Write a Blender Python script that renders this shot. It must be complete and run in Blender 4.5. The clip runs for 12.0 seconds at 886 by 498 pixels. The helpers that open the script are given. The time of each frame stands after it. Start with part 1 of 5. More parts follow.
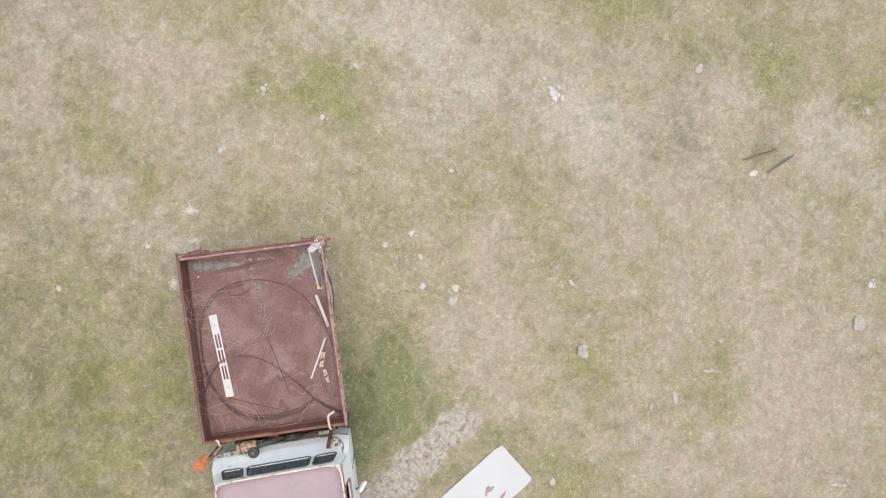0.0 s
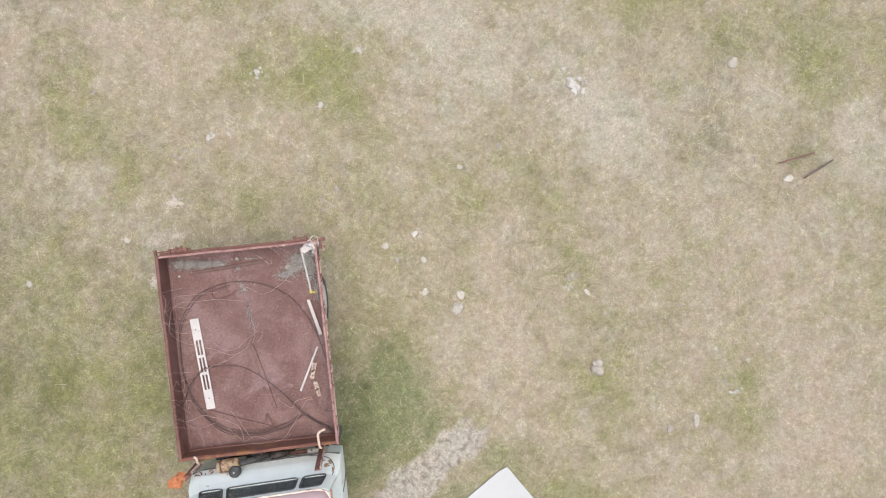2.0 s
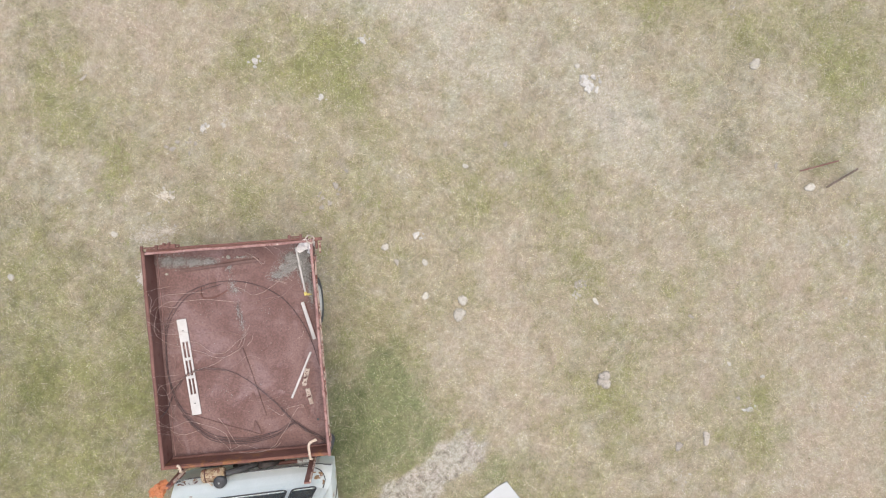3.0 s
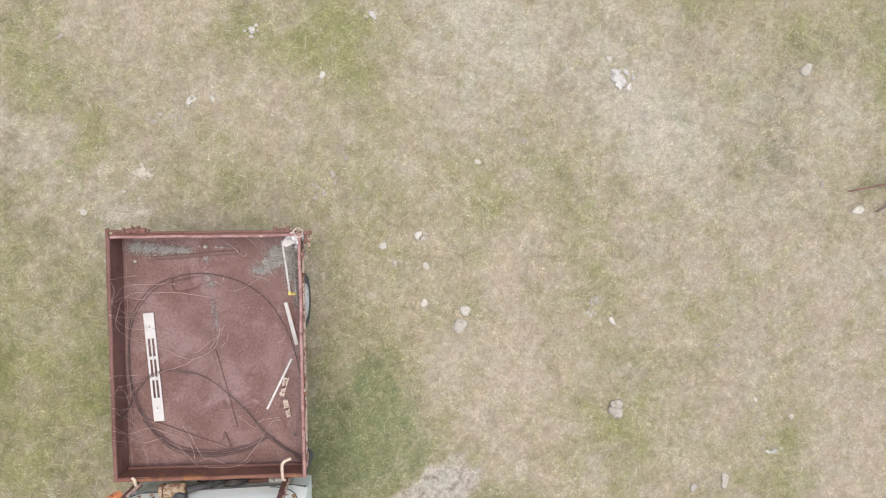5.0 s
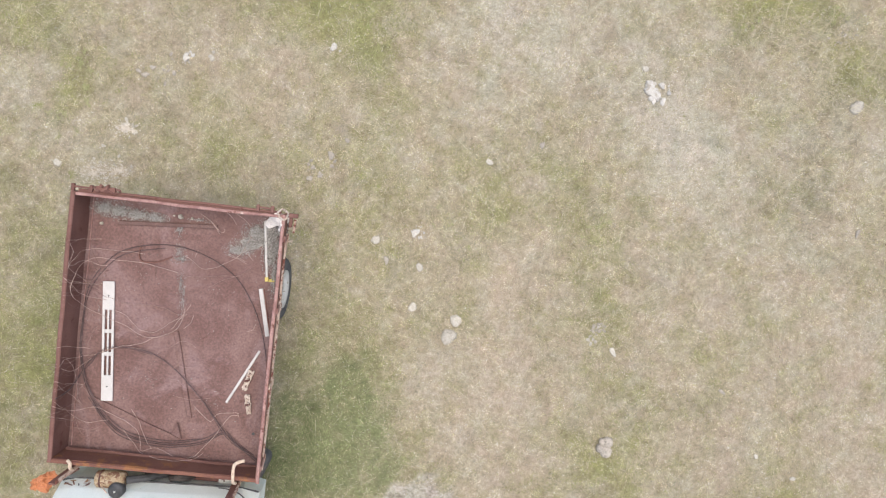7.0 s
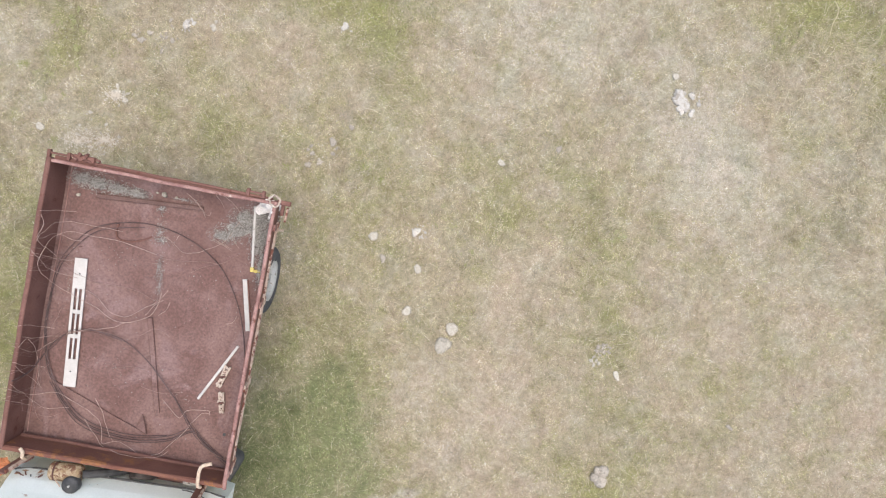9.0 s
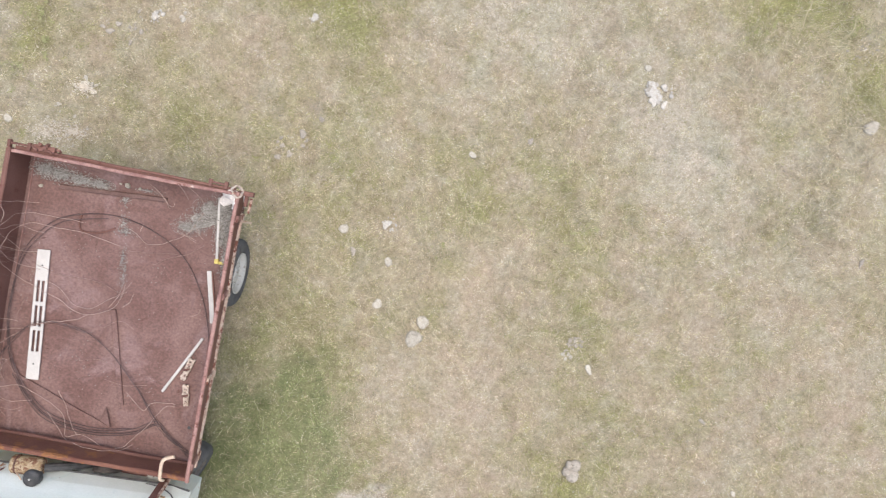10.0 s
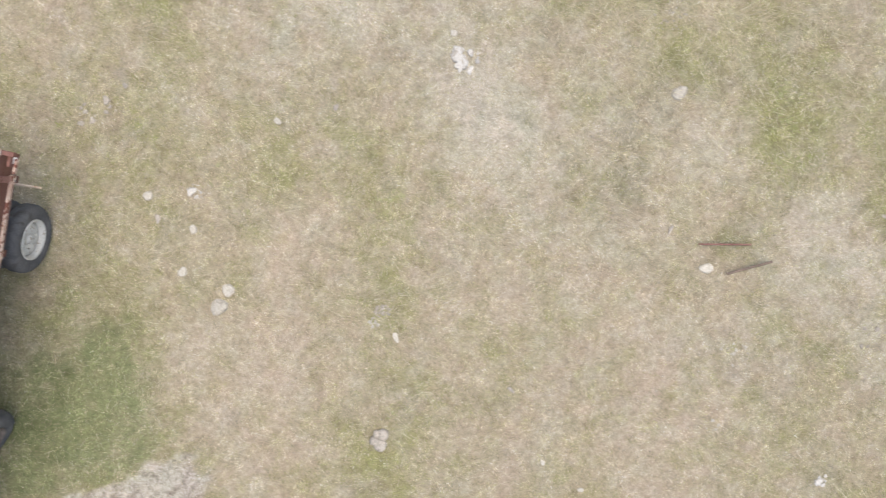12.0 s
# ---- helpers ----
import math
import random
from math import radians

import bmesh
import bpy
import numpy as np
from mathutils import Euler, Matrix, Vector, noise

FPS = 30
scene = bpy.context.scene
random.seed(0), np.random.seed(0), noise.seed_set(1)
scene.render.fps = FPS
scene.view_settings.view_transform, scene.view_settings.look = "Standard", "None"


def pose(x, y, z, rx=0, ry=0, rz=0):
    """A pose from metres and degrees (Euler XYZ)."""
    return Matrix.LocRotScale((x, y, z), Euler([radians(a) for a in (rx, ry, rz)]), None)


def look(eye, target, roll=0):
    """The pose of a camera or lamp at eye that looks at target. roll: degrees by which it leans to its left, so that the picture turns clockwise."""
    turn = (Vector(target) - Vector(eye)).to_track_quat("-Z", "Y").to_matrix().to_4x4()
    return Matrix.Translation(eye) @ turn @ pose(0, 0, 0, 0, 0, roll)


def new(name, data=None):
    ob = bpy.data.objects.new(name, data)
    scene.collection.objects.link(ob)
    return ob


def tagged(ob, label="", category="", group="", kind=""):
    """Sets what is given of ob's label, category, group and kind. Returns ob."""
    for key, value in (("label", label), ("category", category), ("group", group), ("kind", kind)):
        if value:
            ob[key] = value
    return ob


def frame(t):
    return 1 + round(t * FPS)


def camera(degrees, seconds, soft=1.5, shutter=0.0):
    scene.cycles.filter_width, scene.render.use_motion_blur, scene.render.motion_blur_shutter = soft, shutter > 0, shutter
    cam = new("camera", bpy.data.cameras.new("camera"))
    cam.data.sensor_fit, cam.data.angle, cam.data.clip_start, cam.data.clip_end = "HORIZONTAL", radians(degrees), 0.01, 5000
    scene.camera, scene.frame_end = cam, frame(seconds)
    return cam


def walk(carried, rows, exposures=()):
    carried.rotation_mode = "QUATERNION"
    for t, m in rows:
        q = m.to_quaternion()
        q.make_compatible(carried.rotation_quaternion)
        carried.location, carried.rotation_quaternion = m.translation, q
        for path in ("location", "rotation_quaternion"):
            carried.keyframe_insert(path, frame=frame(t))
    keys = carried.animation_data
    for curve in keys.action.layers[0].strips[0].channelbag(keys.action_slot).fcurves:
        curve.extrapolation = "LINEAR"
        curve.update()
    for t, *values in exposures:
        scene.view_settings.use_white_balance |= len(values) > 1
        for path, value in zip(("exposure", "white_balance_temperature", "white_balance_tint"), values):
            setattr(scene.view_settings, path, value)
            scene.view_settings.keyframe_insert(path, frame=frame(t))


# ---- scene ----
cam = camera(60.9, 12.0, soft=1.15, shutter=0.4)
# seconds, x, y, z, and the small tilts and turn of a camera that looks straight down
ROWS = [
    (0.0, -0.013, -0.063, 14.058, 0.13, 0.01, -2.62),
    (0.5, -0.031, -0.035, 13.794, 0.01, 0.02, -2.30),
    (1.0, -0.045, -0.001, 13.546, -0.10, 0.03, -2.05),
    (1.5, -0.073, 0.032, 13.240, -0.21, 0.03, -1.74),
    (2.0, -0.094, 0.093, 12.913, -0.32, 0.04, -1.12),
    (2.5, -0.115, 0.133, 12.603, -0.41, 0.04, -0.38),
    (3.0, -0.137, 0.173, 12.301, -0.50, 0.05, 0.38),
    (5.0, -0.205, 0.263, 11.078, -0.80, 0.07, 4.10),
    (5.5, -0.195, 0.292, 10.848, -0.86, 0.08, 5.58),
    (6.0, -0.187, 0.302, 10.611, -0.91, 0.08, 7.55),
    (6.5, -0.181, 0.311, 10.421, -0.96, 0.09, 9.12),
    (7.0, -0.195, 0.324, 10.189, -0.99, 0.10, 11.33),
    (9.0, -0.232, 0.352, 9.525, -1.08, 0.12, 15.91),
    (9.5, -0.140, 0.351, 9.493, -1.09, 0.12, 15.97),
    (10.0, 0.147, 0.366, 9.459, -1.09, 0.13, 15.93),
    (10.5, 0.547, 0.398, 9.437, -1.08, 0.14, 15.90),
    (11.0, 1.170, 0.455, 9.408, -1.07, 0.14, 15.92),
    (11.5, 1.784, 0.523, 9.393, -1.05, 0.15, 15.90),
    (12.0, 2.594, 0.619, 9.372, -1.02, 0.15, 15.78),
]
walk(cam, [(t, pose(x, y, z, rx, ry, rz)) for t, x, y, z, rx, ry, rz in ROWS],
     exposures=[(0.0, 0.89), (12.0, 0.95)])

# ---- light: a bright overcast sky, the sun behind thin cloud ----
world = bpy.data.worlds.new("sky")
scene.world = world
world.use_nodes = True
wn = world.node_tree.nodes
sky = wn.new("ShaderNodeTexSky")
sky.sky_type = "NISHITA"
sky.sun_disc = False
sky.sun_elevation, sky.sun_rotation = radians(81), radians(75)
sky.air_density, sky.dust_density, sky.ozone_density = 1.0, 3.0, 1.0
wn["Background"].inputs[1].default_value = 0.13
world.node_tree.links.new(sky.outputs[0], wn["Background"].inputs[0])
sun = new("sun", bpy.data.lights.new("sun", "SUN"))
sun.data.energy, sun.data.angle, sun.data.color = 1.5, radians(70), (1.0, 0.95, 0.88)
sun.matrix_world = look((1.5, 0.4, 10), (0, 0, 0))


# ---- materials ----
def nodes_of(name):
    m = bpy.data.materials.new(name)
    m.use_nodes = True
    nt = m.node_tree
    return m, nt, nt.nodes["Principled BSDF"]


def noise_node(nt, co, scale, detail=6.0, rough=0.6, dist=0.0):
    n = nt.nodes.new("ShaderNodeTexNoise")
    n.inputs["Scale"].default_value = scale
    n.inputs["Detail"].default_value = detail
    n.inputs["Roughness"].default_value = rough
    n.inputs["Distortion"].default_value = dist
    if co:
        nt.links.new(co, n.inputs["Vector"])
    return n.outputs["Fac"]


def ramp(nt, fac, lo, hi):
    n = nt.nodes.new("ShaderNodeMapRange")
    n.interpolation_type = "SMOOTHSTEP"
    n.inputs["From Min"].default_value, n.inputs["From Max"].default_value = lo, hi
    nt.links.new(fac, n.inputs["Value"])
    return n.outputs["Result"]


def mixc(nt, fac, a, b, mode="MIX"):
    n = nt.nodes.new("ShaderNodeMix")
    n.data_type, n.blend_type = "RGBA", mode
    for sock, v in ((n.inputs[0], fac), (n.inputs[6], a), (n.inputs[7], b)):
        if isinstance(v, (int, float)):
            sock.default_value = v
        elif isinstance(v, tuple):
            sock.default_value = (*v, 1)
        else:
            nt.links.new(v, sock)
    return n.outputs[2]


def surf(name, a, b, scale=2.0, rough=0.7, metal=0.0, spot=None, spot_scale=8.0, spot_at=0.6, bump=0.3,
         fine=60.0, grain=0.25, spot2=None, spot2_scale=3.0, spot2_at=0.62, vary=0.0, dist=0.6, spec=0.3):
    """Two tones in large patches, two kinds of stain or wear, fine grain and relief."""
    m, nt, bs = nodes_of(name)
    co = nt.nodes.new("ShaderNodeTexCoord").outputs["Object"]
    col = mixc(nt, ramp(nt, noise_node(nt, co, scale, 5, 0.55, dist), 0.33, 0.67), a, b)
    f = noise_node(nt, co, fine, 4, 0.7)
    if spot2:
        col = mixc(nt, ramp(nt, noise_node(nt, co, spot2_scale, 8, 0.65, 1.0), spot2_at - 0.07, spot2_at + 0.07), col, spot2)
    if spot:
        col = mixc(nt, ramp(nt, noise_node(nt, co, spot_scale, 9, 0.7, 0.4), spot_at - 0.03, spot_at + 0.03), col, spot)
    lo, hi = 1 - grain, 1 + grain
    r = nt.nodes.new("ShaderNodeMapRange")
    r.inputs["From Min"].default_value, r.inputs["From Max"].default_value = 0.3, 0.7
    r.inputs["To Min"].default_value, r.inputs["To Max"].default_value = lo, hi
    nt.links.new(f, r.inputs["Value"])
    g = nt.nodes.new("ShaderNodeVectorMath")
    g.operation = "SCALE"
    nt.links.new(col, g.inputs[0])
    nt.links.new(r.outputs[0], g.inputs["Scale"])
    col = g.outputs[0]
    if vary:
        info = nt.nodes.new("ShaderNodeObjectInfo")
        v = nt.nodes.new("ShaderNodeMapRange")
        v.inputs["To Min"].default_value, v.inputs["To Max"].default_value = 1 - vary, 1 + vary
        nt.links.new(info.outputs["Random"], v.inputs["Value"])
        g2 = nt.nodes.new("ShaderNodeVectorMath")
        g2.operation = "SCALE"
        nt.links.new(col, g2.inputs[0])
        nt.links.new(v.outputs[0], g2.inputs["Scale"])
        col = g2.outputs[0]
    nt.links.new(col, bs.inputs["Base Color"])
    bs.inputs["Roughness"].default_value = rough
    bs.inputs["Metallic"].default_value = metal
    bs.inputs["Specular IOR Level"].default_value = spec
    if bump:
        bp = nt.nodes.new("ShaderNodeBump")
        bp.inputs["Strength"].default_value, bp.inputs["Distance"].default_value = bump, 0.01
        nt.links.new(f, bp.inputs["Height"])
        nt.links.new(bp.outputs[0], bs.inputs["Normal"])
    return m


RUST_FLOOR = surf("dusty_red_oxide_steel", (0.132, 0.071, 0.059), (0.190, 0.115, 0.099), 2.1, 0.75, spot=(0.095, 0.042, 0.034), spot_scale=5,
                  spot_at=0.66, spot2=(0.206, 0.130, 0.119), spot2_scale=1.5, spot2_at=0.57, grain=0.3, fine=38)
RUST_WALL = surf("rusted_steel_wall", (0.130, 0.060, 0.046), (0.174, 0.087, 0.068), 2.2, 0.75, spot=(0.11, 0.042, 0.030), spot_scale=7, spot_at=0.62,
                 grain=0.16)
RUST_FRONT = surf("orange_rusted_steel", (0.140, 0.060, 0.044), (0.182, 0.082, 0.056), 1.8, 0.8, spot=(0.235, 0.105, 0.045), spot_scale=3, spot_at=0.56,
                  spot2=(0.14, 0.055, 0.04), spot2_scale=2, grain=0.16)
RAIL = surf("worn_pink_brown_rail", (0.23, 0.118, 0.10), (0.34, 0.20, 0.17), 6, 0.7, spot=(0.14, 0.055, 0.04), spot_scale=10, spot_at=0.6,
            spot2=(0.55, 0.43, 0.36), spot2_scale=9, spot2_at=0.66)
PEEL = surf("cream_paint_peeling_from_rust", (0.54, 0.43, 0.35), (0.45, 0.31, 0.24), 9, 0.75, spot=(0.17, 0.062, 0.042), spot_scale=11, spot_at=0.53,
            bump=0.6)
DARK_RUST = surf("dark_rusty_iron", (0.085, 0.04, 0.032), (0.13, 0.062, 0.05), 6, 0.8)
DUSTY = surf("dusty_dark_wheel_paint", (0.10, 0.085, 0.075), (0.16, 0.135, 0.115), 8, 0.8, spot=(0.3, 0.26, 0.22), spot_scale=10, spot_at=0.64)
STAIN = surf("yellow_brown_rust_stain", (0.34, 0.23, 0.12), (0.26, 0.14, 0.075), 18, 0.8, spot=(0.55, 0.50, 0.40), spot_scale=20, spot_at=0.58)
IRON = surf("dusty_brown_iron", (0.112, 0.064, 0.053), (0.150, 0.092, 0.078), 7, 0.8)
FLAKE = surf("flaking_white_paint_on_rust", (0.50, 0.42, 0.35), (0.43, 0.34, 0.27), 16, 0.75, spot=(0.16, 0.065, 0.045), spot_scale=22, spot_at=0.60, bump=0.5)
BRACKET = surf("brown_rust_bracket", (0.15, 0.070, 0.054), (0.21, 0.105, 0.083), 5, 0.75, spot=(0.5, 0.38, 0.29), spot_scale=9, spot_at=0.68)
MINT = surf("weathered_mint_white_paint", (0.655, 0.695, 0.645), (0.70, 0.735, 0.69), 2.5, 0.5, spot=(0.32, 0.18, 0.10), spot_scale=4.6, spot_at=0.645,
            spot2=(0.58, 0.65, 0.61), spot2_scale=3, grain=0.05, bump=0.08, spec=0.4)
ROOF = surf("faded_pink_brown_roof_paint", (0.285, 0.206, 0.204), (0.315, 0.235, 0.232), 1.5, 0.6, spot=(0.18, 0.09, 0.07), spot_scale=5, spot_at=0.68,
            spot2=(0.262, 0.208, 0.212), spot2_at=0.60, spot2_scale=3.2, grain=0.08, bump=0.1)
CREAM = surf("chipped_cream_edge_paint", (0.62, 0.54, 0.44), (0.55, 0.44, 0.36), 8, 0.65, spot=(0.22, 0.09, 0.06), spot_scale=8, spot_at=0.6)
RUBBER = surf("black_rubber", (0.066, 0.066, 0.068), (0.105, 0.103, 0.102), 5, 0.9, grain=0.2, spot2=(0.06, 0.055, 0.05), spot2_scale=4)
BLACK = surf("black_weathered_plastic", (0.045, 0.045, 0.046), (0.08, 0.078, 0.076), 8, 0.6, grain=0.15)
GREASE = surf("greasy_dark_iron", (0.035, 0.03, 0.028), (0.075, 0.06, 0.052), 7, 0.6, grain=0.3)
RIM = surf("dull_silver_wheel_paint", (0.40, 0.39, 0.355), (0.48, 0.47, 0.43), 6, 0.7, 0.0, spot=(0.20, 0.16, 0.12), spot_scale=22, spot_at=0.60, grain=0.1)
YELLOW = surf("yellow_paint_over_rust", (0.27, 0.185, 0.10), (0.42, 0.34, 0.23), 11, 0.7, spot=(0.17, 0.085, 0.05), spot_scale=16, spot_at=0.52)
YELLOW_END = surf("bright_yellow_paint", (0.62, 0.50, 0.14), (0.56, 0.43, 0.13), 15, 0.6)
WHITE = surf("white_painted_wood", (0.52, 0.49, 0.455), (0.46, 0.435, 0.40), 7, 0.65, spot=(0.42, 0.37, 0.32), spot_scale=14, spot_at=0.75, grain=0.06)
BOARD = surf("white_coated_sheet", (0.425, 0.422, 0.398), (0.445, 0.442, 0.418), 1.2, 0.65, spot=(0.28, 0.20, 0.18), spot_scale=1.9, spot_at=0.745, grain=0.03,
             bump=0.05, spec=0.2)
PALE_PIPE = surf("cream_painted_pipe", (0.50, 0.37, 0.27), (0.56, 0.45, 0.34), 9, 0.6, spot=(0.36, 0.18, 0.1), spot_scale=12, spot_at=0.6)
ORANGE = surf("orange_plastic", (0.52, 0.20, 0.085), (0.40, 0.15, 0.07), 9, 0.55, spot=(0.45, 0.17, 0.07), spot_scale=20, spot_at=0.6)
CABLE = surf("dusty_black_cable", (0.075, 0.050, 0.047), (0.125, 0.085, 0.078), 9, 0.8)
WIRE = surf("pale_rusty_wire", (0.38, 0.27, 0.225), (0.48, 0.36, 0.305), 9, 0.65)
WIRE_P = surf("dusty_pinkish_wire", (0.27, 0.175, 0.15), (0.33, 0.225, 0.195), 9, 0.8)
WIRE_D = surf("brown_rusty_wire", (0.15, 0.088, 0.07), (0.22, 0.135, 0.11), 9, 0.7)
GRAVEL = surf("grey_concrete_rubble", (0.27, 0.252, 0.225), (0.46, 0.435, 0.395), 45, 0.9, spot=(0.15, 0.13, 0.115), spot_scale=40, spot_at=0.56, grain=0.4)
CEMENT = surf("white_cement_crust", (0.78, 0.73, 0.67), (0.68, 0.62, 0.56), 12, 0.9, spot=(0.3, 0.16, 0.12), spot_scale=14, spot_at=0.64)
STONE = surf("pale_limestone", (0.435, 0.398, 0.328), (0.370, 0.334, 0.268), 11, 0.9, spot=(0.29, 0.258, 0.204), spot_scale=16, spot_at=0.58, grain=0.22, vary=0.14, bump=0.6)
STONE_W = surf("whitish_plaster", (0.480, 0.452, 0.400), (0.410, 0.378, 0.326), 12, 0.9, spot=(0.32, 0.284, 0.232), spot_scale=15, spot_at=0.56, grain=0.22, vary=0.16, bump=0.6)
BITS = surf("cream_rubble_bits", (0.66, 0.60, 0.50), (0.56, 0.50, 0.41), 14, 0.9, grain=0.2, bump=0.0)
STONE_G = surf("grey_stone", (0.320, 0.282, 0.228), (0.385, 0.342, 0.282), 12, 0.9, spot=(0.24, 0.208, 0.165), spot_scale=22, spot_at=0.58, grain=0.25, vary=0.1, bump=0.6)
STICK = surf("weathered_brown_rod", (0.115, 0.085, 0.062), (0.17, 0.125, 0.095), 6, 0.8)
RED_STICK = surf("reddish_rusty_rod", (0.15, 0.072, 0.056), (0.20, 0.108, 0.082), 6, 0.8)
SEAT = surf("dark_seat_vinyl", (0.03, 0.025, 0.024), (0.05, 0.04, 0.036), 6, 0.7)


def glass_material():
    m, nt, bs = nodes_of("dusty_window_glass")
    bs.inputs["Base Color"].default_value = (0.16, 0.18, 0.175, 1)
    bs.inputs["Transmission Weight"].default_value = 0.55
    bs.inputs["IOR"].default_value = 1.45
    co = nt.nodes.new("ShaderNodeTexCoord").outputs["Object"]
    r = ramp(nt, noise_node(nt, co, 6, 5, 0.6), 0.3, 0.8)
    q = nt.nodes.new("ShaderNodeMapRange")
    q.inputs["To Min"].default_value, q.inputs["To Max"].default_value = 0.03, 0.3
    nt.links.new(r, q.inputs["Value"])
    nt.links.new(q.outputs[0], bs.inputs["Roughness"])
    return m


GLASS = glass_material()


# ---- mesh helpers ----
def part(name, bm, material, parent=None, label="", m=None, smooth=False):
    """Links a bmesh as one mesh object, under a thing or a part."""
    me = bpy.data.meshes.new(name)
    bmesh.ops.recalc_face_normals(bm, faces=bm.faces[:])
    if smooth:
        for f in bm.faces:
            f.smooth = True
    bm.to_mesh(me)
    bm.free()
    me.materials.append(material)
    ob = new(name, me)
    if parent is not None:
        ob.parent = parent
    if m is not None:
        ob.matrix_basis = m
    return tagged(ob, label) if label else ob


def thing(name, label, category, m=None, group=""):
    ob = new(name)
    if m is not None:
        ob.matrix_basis = m
    return tagged(ob, label, category, group)


def box(bm, c, s, rot=(0, 0, 0), bevel=0.0, seg=2):
    m = pose(*c, *rot) @ Matrix.Diagonal((*s, 1))
    got = bmesh.ops.create_cube(bm, size=1.0, matrix=m)
    if bevel:
        es = list({e for v in got["verts"] for e in v.link_edges})
        bmesh.ops.bevel(bm, geom=es, offset=bevel, segments=seg, profile=0.5, affect="EDGES")
    return bm


def spline(pts, per=8, closed=False):
    """Catmull-Rom through the points."""
    P = [Vector(p) for p in pts]
    n, out = len(P), []
    for i in range(n if closed else n - 1):
        a, b, c, d = (P[(i - 1) % n], P[i], P[(i + 1) % n], P[(i + 2) % n]) if closed else (P[max(i - 1, 0)], P[i], P[i + 1], P[min(i + 2, n - 1)])
        for k in range(per):
            t = k / per
            out.append(0.5 * (2 * b + (c - a) * t + (2 * a - 5 * b + 4 * c - d) * t * t + (3 * b - a - 3 * c + d) * t ** 3))
    if not closed:
        out.append(P[-1])
    return out


def sweep(bm, pts, section, closed=False, up=(0, 0, 1), caps=True):
    """Sweeps a section, a list of (side, up), along the points."""
    pts = [Vector(p) for p in pts]
    rings, n = [], len(pts)
    up0 = Vector(up)
    for i, p in enumerate(pts):
        d = (pts[(i + 1) % n] - pts[i - 1]) if closed else (pts[min(i + 1, n - 1)] - pts[max(i - 1, 0)])
        d.normalize()
        s = d.cross(up0)
        if s.length < 0.05:
            s = d.cross(Vector((1, 0, 0.01)))
        s.normalize()
        u = s.cross(d)
        rings.append([bm.verts.new(p + s * a + u * b) for a, b in section])
    k = len(section)
    for i in range(n if closed else n - 1):
        r, q = rings[i], rings[(i + 1) % n]
        for j in range(k):
            bm.faces.new((r[j], r[(j + 1) % k], q[(j + 1) % k], q[j]))
    if caps and not closed:
        bm.faces.new(rings[0])
        bm.faces.new(rings[-1])
    return bm


def ring(r, n=6):
    return [(r * math.cos(2 * math.pi * i / n), r * math.sin(2 * math.pi * i / n)) for i in range(n)]


def rect(w, h, c=None):
    """A chamfered rectangle as a section."""
    c = min(w, h) * 0.2 if c is None else c
    a, b = w / 2, h / 2
    return [(-a + c, -b), (a - c, -b), (a, -b + c), (a, b - c), (a - c, b), (-a + c, b), (-a, b - c), (-a, -b + c)]


def bent(p0, p1, n=10, wob=0.004, seed=0):
    """Points on a line that is no longer quite straight."""
    p0, p1 = Vector(p0), Vector(p1)
    return [p0.lerp(p1, i / n) + wob * noise.noise_vector(p0.lerp(p1, i / n) * 2.3 + Vector((seed * 7.1, 3.3, seed))) for i in range(n + 1)]


def tube(pts, r, n=6, closed=False, per=6, curve=True):
    return sweep(bmesh.new(), spline(pts, per, closed) if curve else pts, ring(r, n), closed)


def beam(p0, p1, w, h, n=10, wob=0.004, seed=0, up=(0, 0, 1)):
    return sweep(bmesh.new(), bent(p0, p1, n, wob, seed), rect(w, h), up=up)


def lathe(bm, profile, n=40, m=Matrix(), caps=True):
    """Turns (radius, along) pairs round the x axis."""
    rings = [[bm.verts.new(m @ Vector((x, r * math.cos(2 * math.pi * i / n), r * math.sin(2 * math.pi * i / n)))) for i in range(n)] for r, x in profile]
    for a, b in zip(rings, rings[1:]):
        for i in range(n):
            bm.faces.new((a[i], a[(i + 1) % n], b[(i + 1) % n], b[i]))
    if caps:
        bm.faces.new(rings[0])
        bm.faces.new(rings[-1])
    return bm


def panel(us, vs, holes, at, thick):
    """A sheet over a grid of (u, v), with openings (i, j) left out; at(u, v, w) gives the place."""
    bm = bmesh.new()
    front = {(i, j): bm.verts.new(at(u, v, 0.0)) for i, u in enumerate(us) for j, v in enumerate(vs)}
    back = {(i, j): bm.verts.new(at(u, v, thick)) for i, u in enumerate(us) for j, v in enumerate(vs)}
    solid = {(i, j) for i in range(len(us) - 1) for j in range(len(vs) - 1)} - set(holes)
    for i, j in solid:
        c = [(i, j), (i + 1, j), (i + 1, j + 1), (i, j + 1)]
        bm.faces.new([front[k] for k in c])
        bm.faces.new([back[k] for k in reversed(c)])
        for a, b, nb in ((c[0], c[1], (i, j - 1)), (c[1], c[2], (i + 1, j)), (c[2], c[3], (i, j + 1)), (c[3], c[0], (i - 1, j))):
            if nb not in solid:
                bm.faces.new((front[a], front[b], back[b], back[a]))
    return bm


